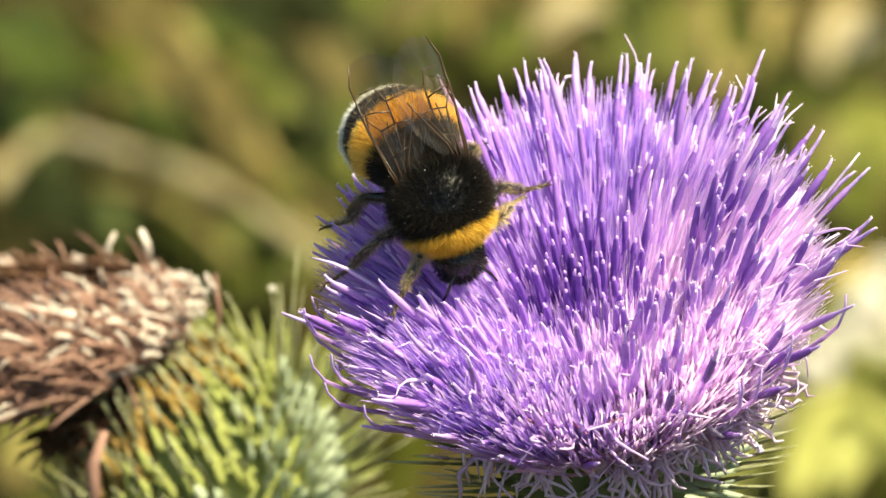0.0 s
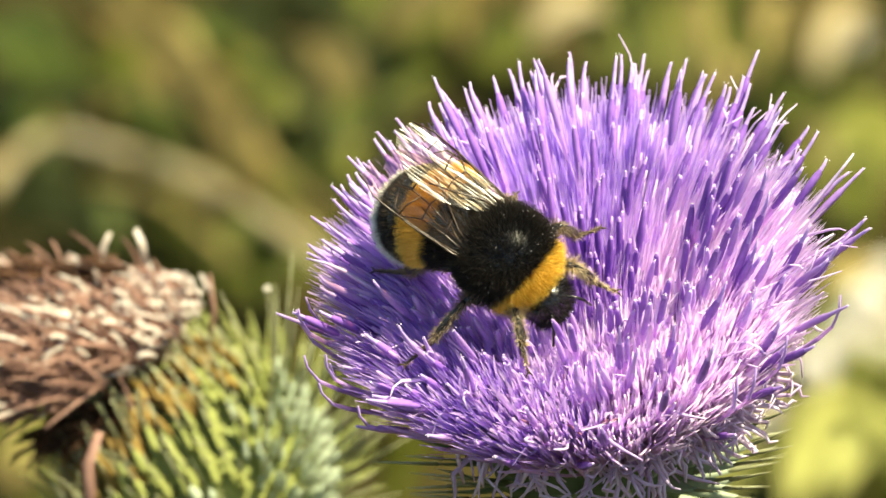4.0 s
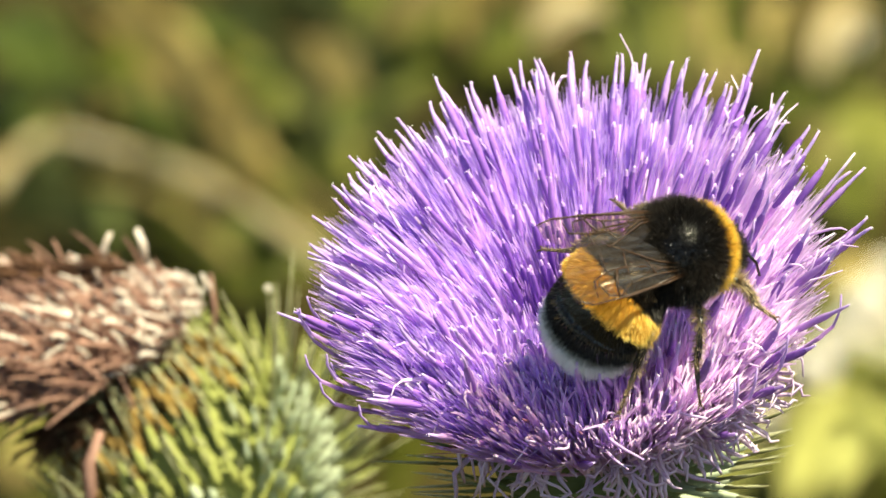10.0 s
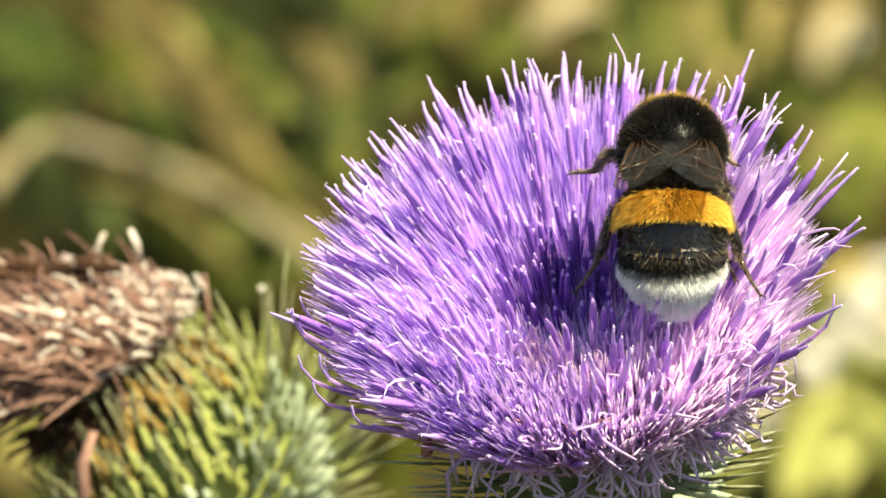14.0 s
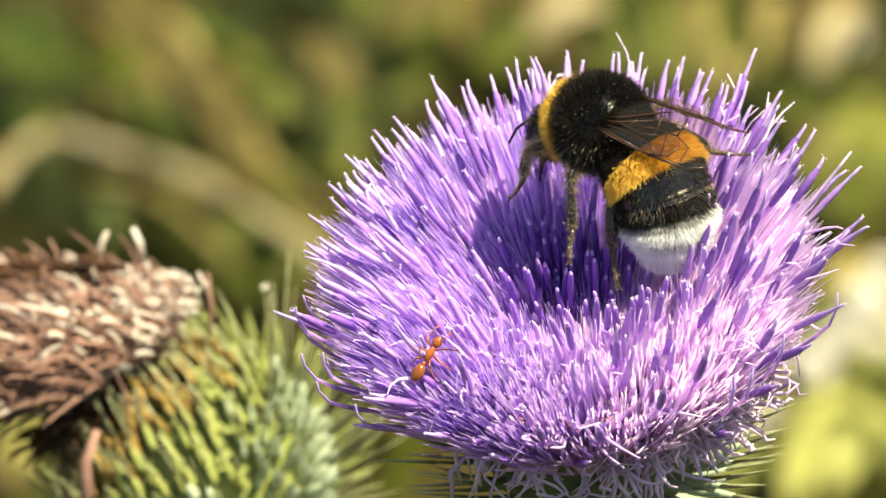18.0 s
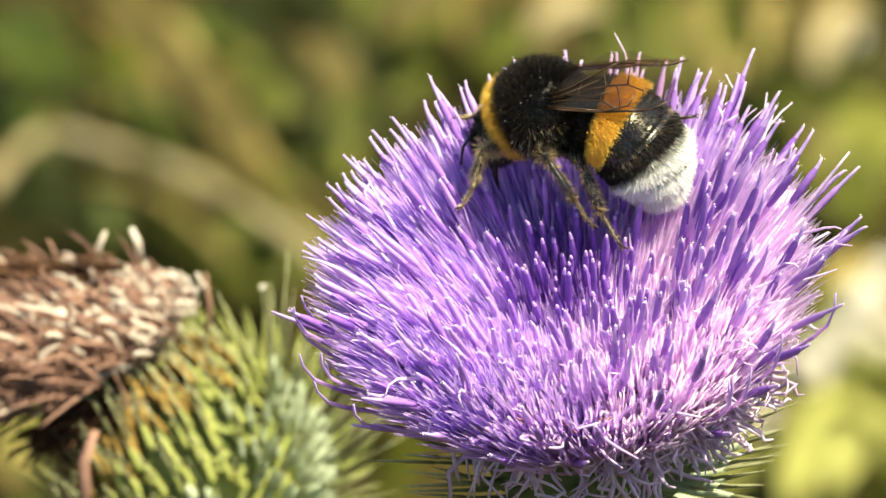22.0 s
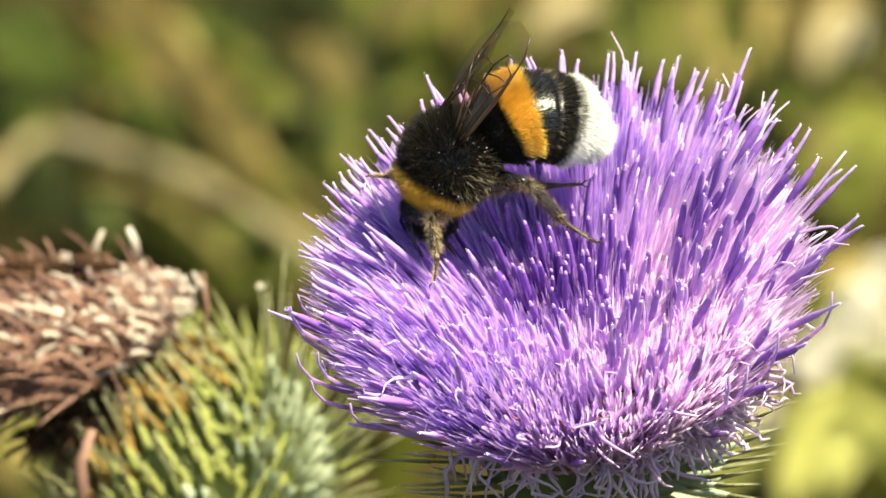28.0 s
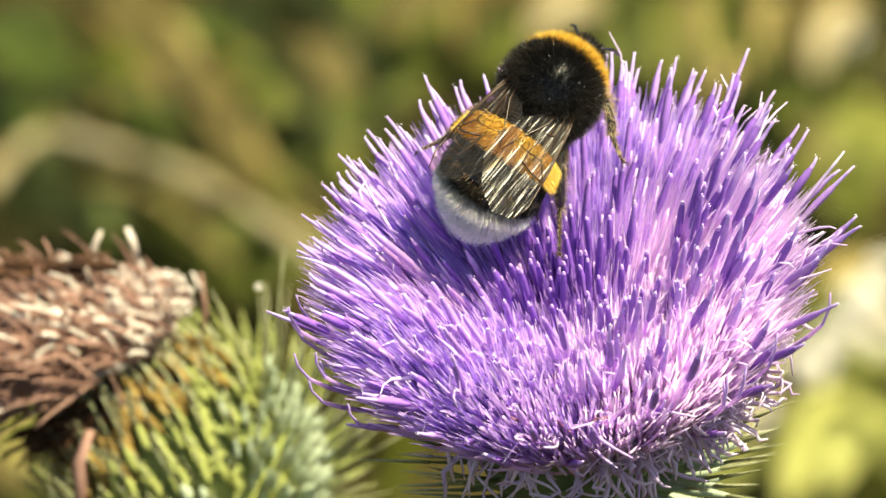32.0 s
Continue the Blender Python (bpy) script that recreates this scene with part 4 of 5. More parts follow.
def withered_head():
    """The faded head beside it: green cup, brown dry florets swept to one side."""
    top = tagged(new("withered_thistle"), "withered thistle head with dry brown florets over a spiny green cup", "thistle head")
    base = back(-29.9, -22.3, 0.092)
    # cup axis leans away to the side of the florets and a little to the viewer
    axis = (RIGHT * -0.48 + UP * 0.82 - FWD * 0.24).normalized()
    xa = (RIGHT - axis * RIGHT.dot(axis)).normalized()
    ya = axis.cross(xa)
    m = Matrix((xa, ya, axis)).transposed().to_4x4()
    top.matrix_basis = Matrix.Translation(base) @ m
    globe_cup(top, m.to_3x3().inverted())
    rng = random.Random(9)
    inv = m.to_3x3().inverted()
    sweep = inv @ (RIGHT * -0.97 + UP * 0.12 - FWD * 0.1)
    for name, mats, n, wide in (("dry_floret_tuft", [HUSK, HUSK_PALE], 3900, 0.0), ("bleached_floret_tuft", [HUSK_PALE], 2600, 1.1)):
        s = Shape()
        for i in range(n):
            ang, rad = rng.uniform(0, 2 * math.pi), 9.0 * math.sqrt(rng.random())
            a = Vector((math.cos(ang) * rad, math.sin(ang) * rad, 9))
            swell = Vector((math.cos(ang), math.sin(ang), 0)) * (rad * 0.25 + wide)
            go = rng.random() ** 1.1 * 13 + 5.2
            ln = rng.uniform(2, 5) if not wide else rng.uniform(0.8, 2.2)
            # bleached flecks stay on top, which also paints in the light from above
            if wide and swell.dot(inv @ UP) < rng.uniform(0.0, 1.9):
                continue
            root = a + Vector((0, 0, 4.5)) + swell + sweep * go
            twist = Vector((rng.gauss(0, 1), rng.gauss(0, 1), rng.gauss(0, 1)))
            end = root + sweep * ln + swell * 0.3 + twist * (0.42 * ln)
            if go < 1 and not wide:
                root = a
            pts = curve(root, (root + end) / 2 + Vector((0, 0, 0.8)) + twist * 0.3, end, 6)
            s.tube(pts, [k * (0.85 if wide else 0.6) for k in (0.2, 0.28, 0.3, 0.29, 0.25, 0.1)], 0 if rng.random() < 0.9 or wide else 1, 4, flat=0.5)
        part(name, s.mesh(name, mats), top)["kind"] = "stuff"
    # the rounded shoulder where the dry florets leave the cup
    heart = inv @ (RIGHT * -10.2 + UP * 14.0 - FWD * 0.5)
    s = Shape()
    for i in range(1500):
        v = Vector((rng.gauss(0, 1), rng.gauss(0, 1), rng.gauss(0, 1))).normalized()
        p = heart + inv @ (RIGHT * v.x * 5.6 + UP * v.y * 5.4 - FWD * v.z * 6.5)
        out = inv @ (RIGHT * v.x + UP * v.y - FWD * v.z)
        d = sweep + (inv @ UP) * (0.5 if v.x > 0.3 else 0.0) + Vector((rng.gauss(0, 0.4), rng.gauss(0, 0.4), rng.gauss(0, 0.4)))
        d = (d - out * d.dot(out)).normalized()
        ln = rng.uniform(1.2, 3.0)
        # pale ones favour the top here too: highlights put into the colour
        pale = v.y > rng.uniform(-0.8, 0.9) and rng.random() < 0.5
        s.tube(curve(p - d * ln * 0.5, p + out * 0.5, p + d * ln * 0.5, 5), [0.12, 0.2, 0.22, 0.18, 0.07], 1 if pale else 0, 4, flat=0.5)
    part("dry_floret_shoulder", s.mesh("dry_floret_shoulder", [HUSK, HUSK_PALE]), top)["kind"] = "stuff"
    # dark strip along the top: a flicker of shade put into the colour
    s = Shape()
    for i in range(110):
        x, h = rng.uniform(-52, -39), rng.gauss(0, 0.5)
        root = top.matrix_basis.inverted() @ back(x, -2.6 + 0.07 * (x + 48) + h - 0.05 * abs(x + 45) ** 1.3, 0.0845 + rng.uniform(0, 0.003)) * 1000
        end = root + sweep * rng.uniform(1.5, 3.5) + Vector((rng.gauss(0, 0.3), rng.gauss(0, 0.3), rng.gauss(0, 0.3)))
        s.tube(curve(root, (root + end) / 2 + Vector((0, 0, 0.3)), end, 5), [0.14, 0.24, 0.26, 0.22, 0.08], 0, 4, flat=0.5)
    part("weathered_tuft", s.mesh("weathered_tuft", [HUSK_SHADE]), top, "dead florets coloured dark for a flicker of shade")["kind"] = "stuff"
    # hanging brown florets, their colour darkened for the shade under the tuft
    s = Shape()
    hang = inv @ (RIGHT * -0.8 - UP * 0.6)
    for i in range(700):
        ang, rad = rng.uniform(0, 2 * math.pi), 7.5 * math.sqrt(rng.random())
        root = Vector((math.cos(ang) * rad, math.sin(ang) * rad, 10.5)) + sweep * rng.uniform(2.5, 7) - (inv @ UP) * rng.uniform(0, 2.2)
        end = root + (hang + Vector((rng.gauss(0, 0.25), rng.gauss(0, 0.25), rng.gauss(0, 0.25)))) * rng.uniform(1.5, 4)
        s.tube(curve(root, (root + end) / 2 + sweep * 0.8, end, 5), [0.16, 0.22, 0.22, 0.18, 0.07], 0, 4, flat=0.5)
    part("hanging_tuft", s.mesh("hanging_tuft", [HUSK_SHADE]), top, "brown dead florets hanging down, darkened for the shade beneath the tuft")["kind"] = "stuff"
    return top


def withered_bits(top):
    """Stray dry pieces on the withered head."""
    inv = top.matrix_basis.inverted()

    def piece(name, mat, line, width, label):
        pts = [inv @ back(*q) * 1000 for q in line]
        s = Shape()
        n = len(pts)
        s.tube(pts, [width * (0.7 + 0.3 * math.sin(math.pi * i / (n - 1))) for i in range(n)], 0, 6, flat=0.5)
        part(name, s.mesh(name, [mat]), top, label)

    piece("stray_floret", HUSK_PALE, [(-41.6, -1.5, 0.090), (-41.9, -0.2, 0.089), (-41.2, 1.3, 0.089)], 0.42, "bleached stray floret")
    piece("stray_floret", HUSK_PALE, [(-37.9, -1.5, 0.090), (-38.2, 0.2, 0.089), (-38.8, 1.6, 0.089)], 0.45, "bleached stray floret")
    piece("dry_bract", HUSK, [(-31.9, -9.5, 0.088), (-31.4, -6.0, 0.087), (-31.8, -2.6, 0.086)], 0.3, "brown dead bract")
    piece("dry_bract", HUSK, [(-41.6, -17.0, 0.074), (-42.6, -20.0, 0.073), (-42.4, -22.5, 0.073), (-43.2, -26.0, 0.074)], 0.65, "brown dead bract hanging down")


def caught_down():
    """A bit of white down on the tip of a spine."""
    top = tagged(new("down_tuft"), "tiny white tuft of down caught on a thin spine", "seed down")
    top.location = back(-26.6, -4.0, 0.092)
    rng = random.Random(2)
    s = Shape()
    s.ball((0, 0, 0), (0.34, 0.34, 0.34), 0, 6, 8)
    for i in range(60):
        n = Vector((rng.gauss(0, 1), rng.gauss(0, 1), rng.gauss(0, 1))).normalized()
        s.hair(n * 0.25, n * 0.44, 0.03)
    part("tuft", s.mesh("tuft", [DOWN]), top)
    s = Shape()
    s.tube([(0, 0, 0), (0.3, 0.2, -4), (1.2, 1, -9.5)], [0.04, 0.09, 0.16], 0, 5)
    part("spine", s.mesh("spine", [SPINE]), top)


bud = withered_head()
withered_bits(bud)
caught_down()
stem(bud, (0, 0, -13), (0.02, 0.13, -0.02), 2.8)

# ---------- bumblebee ----------
def fur(s, samples, length, width, sweep, slot=0, jitter=0.35, spread=0.25):
    """Hairs from (place, normal) pairs, swept along a direction."""
    for p, n in samples:
        d = n + Vector(sweep) + Vector((random.gauss(0, jitter), random.gauss(0, jitter), random.gauss(0, jitter)))
        s.hair(p - n * 0.15, p + d.normalized() * length * random.uniform(1 - spread, 1 + spread), width, slot)


def on_ball(centre, radii, count, keep=None):
    out = []
    c = Vector(centre)
    while len(out) < count:
        v = Vector((random.gauss(0, 1), random.gauss(0, 1), random.gauss(0, 1))).normalized()
        p = Vector((v.x * radii[0], v.y * radii[1], v.z * radii[2]))
        if keep is None or keep(p):
            n = Vector((v.x / radii[0], v.y / radii[1], v.z / radii[2])).normalized()
            out.append((c + p, n))
    return out


# the abdomen's middle line, curled down at the tail: x, z, radius
BELLY = [(-2.7, -0.57, 1.9), (-3.9, -0.3, 2.95), (-5.4, -0.15, 3.6), (-7.1, -0.4, 3.88), (-8.7, -1.15, 3.85), (-10.0, -2.35, 3.45), (-10.8, -3.5, 2.75), (-11.2, -4.5, 1.9), (-11.35, -5.3, 1.05), (-11.4, -5.8, 0.27)]
BELLY_LONG = [0.0]
for (xa, za, ra), (xb, zb, rb) in zip(BELLY, BELLY[1:]):
    BELLY_LONG.append(BELLY_LONG[-1] + math.hypot(xb - xa, zb - za))


def belly_at(l):
    """Middle point, radius and direction of the abdomen at the length l along it."""
    l = min(max(l, 0), BELLY_LONG[-1] - 0.001)
    k = max(i for i, v in enumerate(BELLY_LONG) if v <= l)
    k = min(k, len(BELLY) - 2)
    f = (l - BELLY_LONG[k]) / (BELLY_LONG[k + 1] - BELLY_LONG[k])
    (xa, za, ra), (xb, zb, rb) = BELLY[k], BELLY[k + 1]
    here = Vector((xb - xa, 0, zb - za)).normalized()
    o = k + 1 if f > 0.5 else k - 1
    if 0 <= o < len(BELLY) - 1:
        near = Vector((BELLY[o + 1][0] - BELLY[o][0], 0, BELLY[o + 1][1] - BELLY[o][1])).normalized()
        here = (here * (1 - abs(f - 0.5)) + near * abs(f - 0.5)).normalized()
    return Vector((xa + (xb - xa) * f, 0, za + (zb - za) * f)), ra + (rb - ra) * f, here


def belly_samples(l0, l1, count, low=-0.8):
    out = []
    while len(out) < count:
        l = random.uniform(l0, l1)
        c, r, d = belly_at(l)
        if random.random() > (r + 0.3) / 4.1:
            continue
        a = random.uniform(0, 2 * math.pi)
        if math.sin(a) < low + random.uniform(-0.1, 0.1):
            continue
        slope = (r - belly_at(l + 0.3)[1]) / 0.3
        up = Vector((0, 1, 0)).cross(d)
        ring = Vector((0, math.cos(a) * 1.12, 0)) + up * math.sin(a) * 0.96
        out.append((c + ring * r, (ring + d * slope * 0.8).normalized(), d))
    return out


def bumblebee():
    bee = tagged(new("bumblebee"), "furry black bumblebee with two yellow bands and a white tail", "bumblebee")
    # thorax
    s = Shape()
    s.ball((0, 0, 0), (3.8, 3.85, 3.6), 0, 14, 20)
    thorax = part("thorax", s.mesh("thorax", [CUTICLE]), bee)
    s = Shape()
    back_zone = lambda p: p.x * 0.87 - p.z * 0.46 < 2.1 and p.z > -2.9
    fur(s, on_ball((0, 0, 0), (3.8, 3.85, 3.6), 24000, back_zone), 1.0, 0.018, (-0.2, 0, 0.1))
    part("thorax_fur", s.mesh("thorax_fur", [BLACK_FUR]), thorax, "dense black fur")
    s = Shape()
    fur(s, on_ball((0, 0, 0), (3.8, 3.85, 3.6), 12000, lambda p: 2.0 < p.x * 0.87 - p.z * 0.46 < 3.6 and p.z > -2.9), 1.25, 0.02, (0.15, 0, 0.1))
    part("collar", s.mesh("collar", [COLLAR_FUR]), thorax, "golden yellow fur collar")
    s = Shape()
    fur(s, on_ball((0, 0, 0), (3.8, 3.85, 3.6), 1500, lambda p: p.z < -1.6), 1.0, 0.03, (0, 0, -0.1))
    part("breast_fur", s.mesh("breast_fur", [TAN_FUR]), thorax, "tan fur dusted with pollen")
    s = Shape()
    fur(s, on_ball((0, 0, 0), (3.8, 3.85, 3.6), 700, lambda p: -2.6 < p.z < 0.4 and p.x < 2), 1.15, 0.035, (-0.1, 0, -0.2))
    part("flank_fur", s.mesh("flank_fur", [GREY_FUR]), thorax, "sparse grey hairs dusted with pollen")
    # head
    s = Shape()
    s.ball((4.2, 0, -2.9), (1.9, 2.2, 2.4), 0, 12, 16, pose(0, 0, 0, 0, 35, 0).to_3x3())
    head = part("head", s.mesh("head", [CUTICLE]), bee)
    for side in (1, -1):
        s = Shape()
        s.ball((4.1, side * 1.75, -2.7), (0.9, 0.6, 1.5), 0, 10, 12, pose(0, 0, 0, 0, 35, 0).to_3x3())
        part("eye", s.mesh("eye", [EYE_GLOSS]), head)
        s = Shape()
        s.tube([(5.0, side * 0.5, -2.5), (6.0, side * 1.2, -1.9), (6.7, side * 1.9, -2.8), (7.0, side * 2.4, -4.2)], [0.15, 0.13, 0.14, 0.12], 0, 6)
        part("antenna", s.mesh("antenna", [CUTICLE]), head)
    s = Shape()
    s.tube([(4.8, 0, -4.8), (5.0, 0, -6.4), (5.0, 0, -8.4)], [0.45, 0.28, 0.1], 0, 6)
    part("proboscis", s.mesh("proboscis", [CUTICLE_SOFT]), head)
    s = Shape()
    fur(s, on_ball((4.2, 0, -2.8), (2.0, 2.2, 2.4), 3600, lambda p: abs(p.y) < 1.9), 0.62, 0.024, (0.3, 0, 0.2))
    part("face_fur", s.mesh("face_fur", [BLACK_FUR]), head)
    # abdomen, plate by plate
    bands = [(0.0, 2.45, BLACK_FUR, 4500, 0.9), (2.45, 4.15, YELLOW_FUR, 9500, 1.0), (4.15, 5.95, BLACK_FUR, 2000, 0.4), (5.95, 6.25, BRONZE_FUR, 220, 0.45),
             (6.3, 7.15, BLACK_FUR, 3400, 0.5), (7.15, 7.5, SILVER_FUR, 1700, 0.7), (7.5, 8.5, WHITE_FUR, 5200, 0.9), (8.5, 8.95, BLACK_FUR, 900, 0.4), (8.95, 9.9, WHITE_FUR, 4200, 0.9),
             (9.9, 10.25, BLACK_FUR, 500, 0.4), (10.25, 11.7, WHITE_FUR, 6000, 1.15)]
    segments = []
    for l0, l1, coat, count, length in bands:
        s = Shape()
        n = 5
        ls = [l0 + (l1 - l0) * i / n for i in range(n + 1)]
        lift = [0.0, 0.03, 0.05, 0.06, 0.06, 0.04]
        for l, e in zip(ls, lift):
            c, r, d = belly_at(l)
            up = Vector((0, 1, 0)).cross(d)
            for k in range(24):
                a = 2 * math.pi * k / 24
                s.v.append(c + (Vector((0, math.cos(a) * 1.12, 0)) + up * math.sin(a) * 0.96) * (r * 0.94 + e))
        for i in range(n):
            for k in range(24):
                a, b = i * 24 + k, i * 24 + (k + 1) % 24
                s.f.append((a, b, b + 24, a + 24))
                s.m.append(0)
        s.f += [tuple(range(24)), tuple(range(n * 24 + 23, n * 24 - 1, -1))]
        s.m += [0, 0]
        seg = part("abdomen_segment", s.mesh("abdomen_segment", [UNDERCOAT if coat is WHITE_FUR else CUTICLE]), bee)
        s = Shape()
        for q, nn, d in belly_samples(l0, l1, count, -0.3 if coat is YELLOW_FUR else -0.8):
            fur(s, [(q, nn)], length, 0.025, d * (0.75 if coat is WHITE_FUR else 1.05), 0, 0.28 if coat is WHITE_FUR else 0.2)
        part("band_fur", s.mesh("band_fur", [coat]), seg)
        segments.append(seg)
    # wings: (outline in the wing's own plane, root at 0)
    fore = [(0, 0.3), (-3, 0.9), (-7, 1.6), (-11, 2.0), (-13.0, 1.6), (-13.6, 0.2), (-12.6, -1.4), (-10, -2.6), (-7.2, -2.9), (-4.5, -2.1), (-2, -0.8), (0, -0.3)]
    hind = [(0, 0.2), (-3, 0.6), (-6.5, 0.8), (-9.2, 0.4), (-9.8, -0.6), (-8.6, -1.8), (-6, -2.4), (-3, -1.6), (0, -0.3)]
    veins = {"forewing": [[(0, 0.2), (-4, 1.0), (-8.2, 1.7), (-10.5, 1.9)], [(0, 0), (-4, 0.3), (-6.5, 0.7), (-8.2, 1.7)], [(0, -0.2), (-3.5, -0.6), (-6.8, -1.6), (-8.4, -2.0)],
                          [(-4, 0.3), (-4.6, -0.9)], [(-6.5, 0.7), (-6.9, -0.4), (-6.8, -1.6)], [(-6.9, -0.4), (-9.0, -0.2), (-10.4, 0.4), (-10.2, 1.5)], [(-9.0, -0.2), (-9.3, -1.6)],
                          [(-4.6, -0.3), (-6.9, -0.4)], [(-8.0, -0.3), (-8.3, 0.8), (-8.2, 1.7)]],
             "hindwing": [[(0, 0.1), (-3, 0.4), (-6.5, 0.7)], [(0, -0.1), (-3, -0.5), (-6, -1.6)], [(-3, -0.5), (-5.5, -0.4), (-7.2, -0.7)]]}
    wings = []
    for side in (1, -1):
        for kind, outline in (("forewing", fore), ("hindwing", hind)):
            s = Shape()
            cut = [(x * 0.92, y * side * 1.2) for x, y in outline]
            wavy = lambda x, y: 0.16 * math.sin(x * 1.5) + 0.10 * math.sin(y * 2.6 + x)
            for x, y in cut:
                s.v.append(Vector((x, y, wavy(x, y))))
            for x, y in cut:
                s.v.append(Vector((x * 0.72 - 1.6, y * 0.45, wavy(x * 0.72 - 1.6, y * 0.45) + 0.08)))
            n = len(cut)
            s.f += [(i, (i + 1) % n, n + (i + 1) % n, n + i) for i in range(n)] + [tuple(range(n, 2 * n))]
            s.m += [0] * (n + 1)
            wing = part(kind, s.mesh(kind, [WING]), bee, "smoky translucent veined wing")
            s = Shape()
            edge = [outline[i] for i in range(0, 5)]
            for line in veins[kind] + [edge]:
                pts = [(x * 0.92, y * side * 1.2, wavy(x * 0.92, y * side * 1.2) + 0.05) for x, y in line]
                s.tube(pts, [0.10] + [0.08] * (len(pts) - 2) + [0.05], 0, 4)
            part("vein", s.mesh("vein", [VEIN]), wing)
            wings.append((wing, kind, side))
    # legs
    legs = []
    for pair, x, spread in ((0, 2.4, 38), (1, 0.4, 88), (2, -1.6, 135)):
        for side in (1, -1):
            ln = (0.85, 1.25, 1.35)[pair]
            hip = Vector((x, side * 2.0, -2.4))
            d = Vector((math.cos(radians(spread)), side * math.sin(radians(spread)), 0))
            knee = Vector((0, 0, 0)) + d * 2.9 * ln + Vector((0, 0, 0.9))
            ankle = knee + d * 2.0 * ln + Vector((0, 0, -2.6 * ln))
            toe = ankle + d * 2.4 * ln + Vector((0, 0, -1.3))
            s = Shape()
            s.tube(curve((0, 0, 0), d * 1.4 * ln + Vector((0, 0, 0.9)), knee, 6), [0.38, 0.46, 0.46, 0.4, 0.33, 0.27], 0, 8)
            leg = part("leg", s.mesh("leg", [CUTICLE]), bee, at=Matrix.Translation(hip * MM))
            s = Shape()
            wide = 1.35 if pair == 2 else 1.0
            s.tube(curve(knee, (knee + ankle) / 2 + d * 0.4, ankle, 5), [0.25, 0.31 * wide, 0.4 * wide, 0.43 * wide, 0.26], 0, 8, flat=0.75)
            part("tibia", s.mesh("tibia", [CUTICLE]), leg)
            s = Shape()
            s.tube(curve(ankle, (ankle + toe) / 2 + Vector((0, 0, -0.3)), toe, 6), [0.27, 0.25, 0.18, 0.14, 0.13, 0.1], 0, 6)
            for k in (1, -1):
                cross = d.cross(Vector((0, 0, 1))) * k
                s.tube([toe, toe + d * 0.35 + cross * 0.25, toe + d * 0.55 + cross * 0.3 + Vector((0, 0, -0.3))], [0.1, 0.07, 0.02], 0, 4)
            part("tarsus", s.mesh("tarsus", [CUTICLE_SOFT]), leg)
            s = Shape()
            for a, b, rad, cnt in ((Vector((0, 0, 0)), knee, 0.5, 800), (knee, ankle, 0.42 * wide, 700), (ankle, toe, 0.22, 260)):
                ax = (b - a).normalized()
                sm = []
                for i in range(cnt):
                    o = ax.orthogonal()
                    n = (Matrix.Rotation(random.uniform(0, 6.283), 3, ax) @ o).normalized()
                    sm.append((a + (b - a) * random.random() + n * rad * 0.8, n))
                fur(s, sm, (0.85 if pair < 2 and a.length == 0 else 0.5) if rad > 0.3 else 0.24, 0.02, ax * 0.9, 0, 0.5, 0.5)
            part("leg_hair", s.mesh("leg_hair", [TAN_FUR if pair == 0 else LEG_HAIR]), leg, "tan hairs dusted with pollen")
            legs.append((leg, pair, side, hip, toe))
    # pollen grains caught in the fur
    s = Shape()
    for p, n in on_ball((0, 0, -0.4), (4.2, 4.3, 3.9), 260):
        r = random.uniform(0.02, 0.045)
        q = p + n * random.uniform(0.0, 0.5)
        s.ball(q, (r, r, r), 0, 3, 5)
    part("pollen", s.mesh("pollen", [POLLEN]), bee)["kind"] = "stuff"
    return bee, wings, legs, segments


bee, wings, legs, segments = bumblebee()


# ---------- ant ----------
def red_ant():
    top = tagged(new("ant"), "small red-brown ant climbing among the thistle florets", "ant")
    for name, mat, c, r in (("head", ANT_RED, (1.55, 0, 0.1), (0.5, 0.42, 0.34)), ("thorax", ANT_RED, (0.45, 0, 0.12), (0.75, 0.3, 0.33)), ("petiole", ANT_RED, (-0.5, 0, 0.1), (0.22, 0.16, 0.26)), ("gaster", ANT_DARK, (-1.4, 0, 0.12), (0.85, 0.55, 0.52))):
        s = Shape()
        s.ball(c, r, 0, 10, 12)
        part(name, s.mesh(name, [mat]), top, "dark shiny gaster" if name == "gaster" else "")
    for side in (1, -1):
        s = Shape()
        s.tube([(1.9, side * 0.2, 0.2), (2.3, side * 0.7, 0.5), (2.9, side * 0.6, 0.2)], [0.06, 0.05, 0.06], 0, 5)
        part("antenna", s.mesh("antenna", [ANT_RED]), top)
        for x, a in ((0.9, 55), (0.45, 95), (0.05, 135)):
            d = Vector((math.cos(radians(a)), side * math.sin(radians(a)), 0))
            h = Vector((x, side * 0.2, 0))
            s = Shape()
            s.tube([h, h + d * 0.8 + Vector((0, 0, 0.35)), h + d * 1.4 + Vector((0, 0, -0.35)), h + d * 1.9 + Vector((0, 0, -0.6))], [0.08, 0.09, 0.06, 0.03], 0, 5)
            part("leg", s.mesh("leg", [ANT_RED]), top)
    return top


ant = red_ant()


def wing_pose(side, out, up, roll):
    return pose(-0.4 * MM, side * 2.6 * MM, 1.9 * MM, side * roll, up, -side * out)


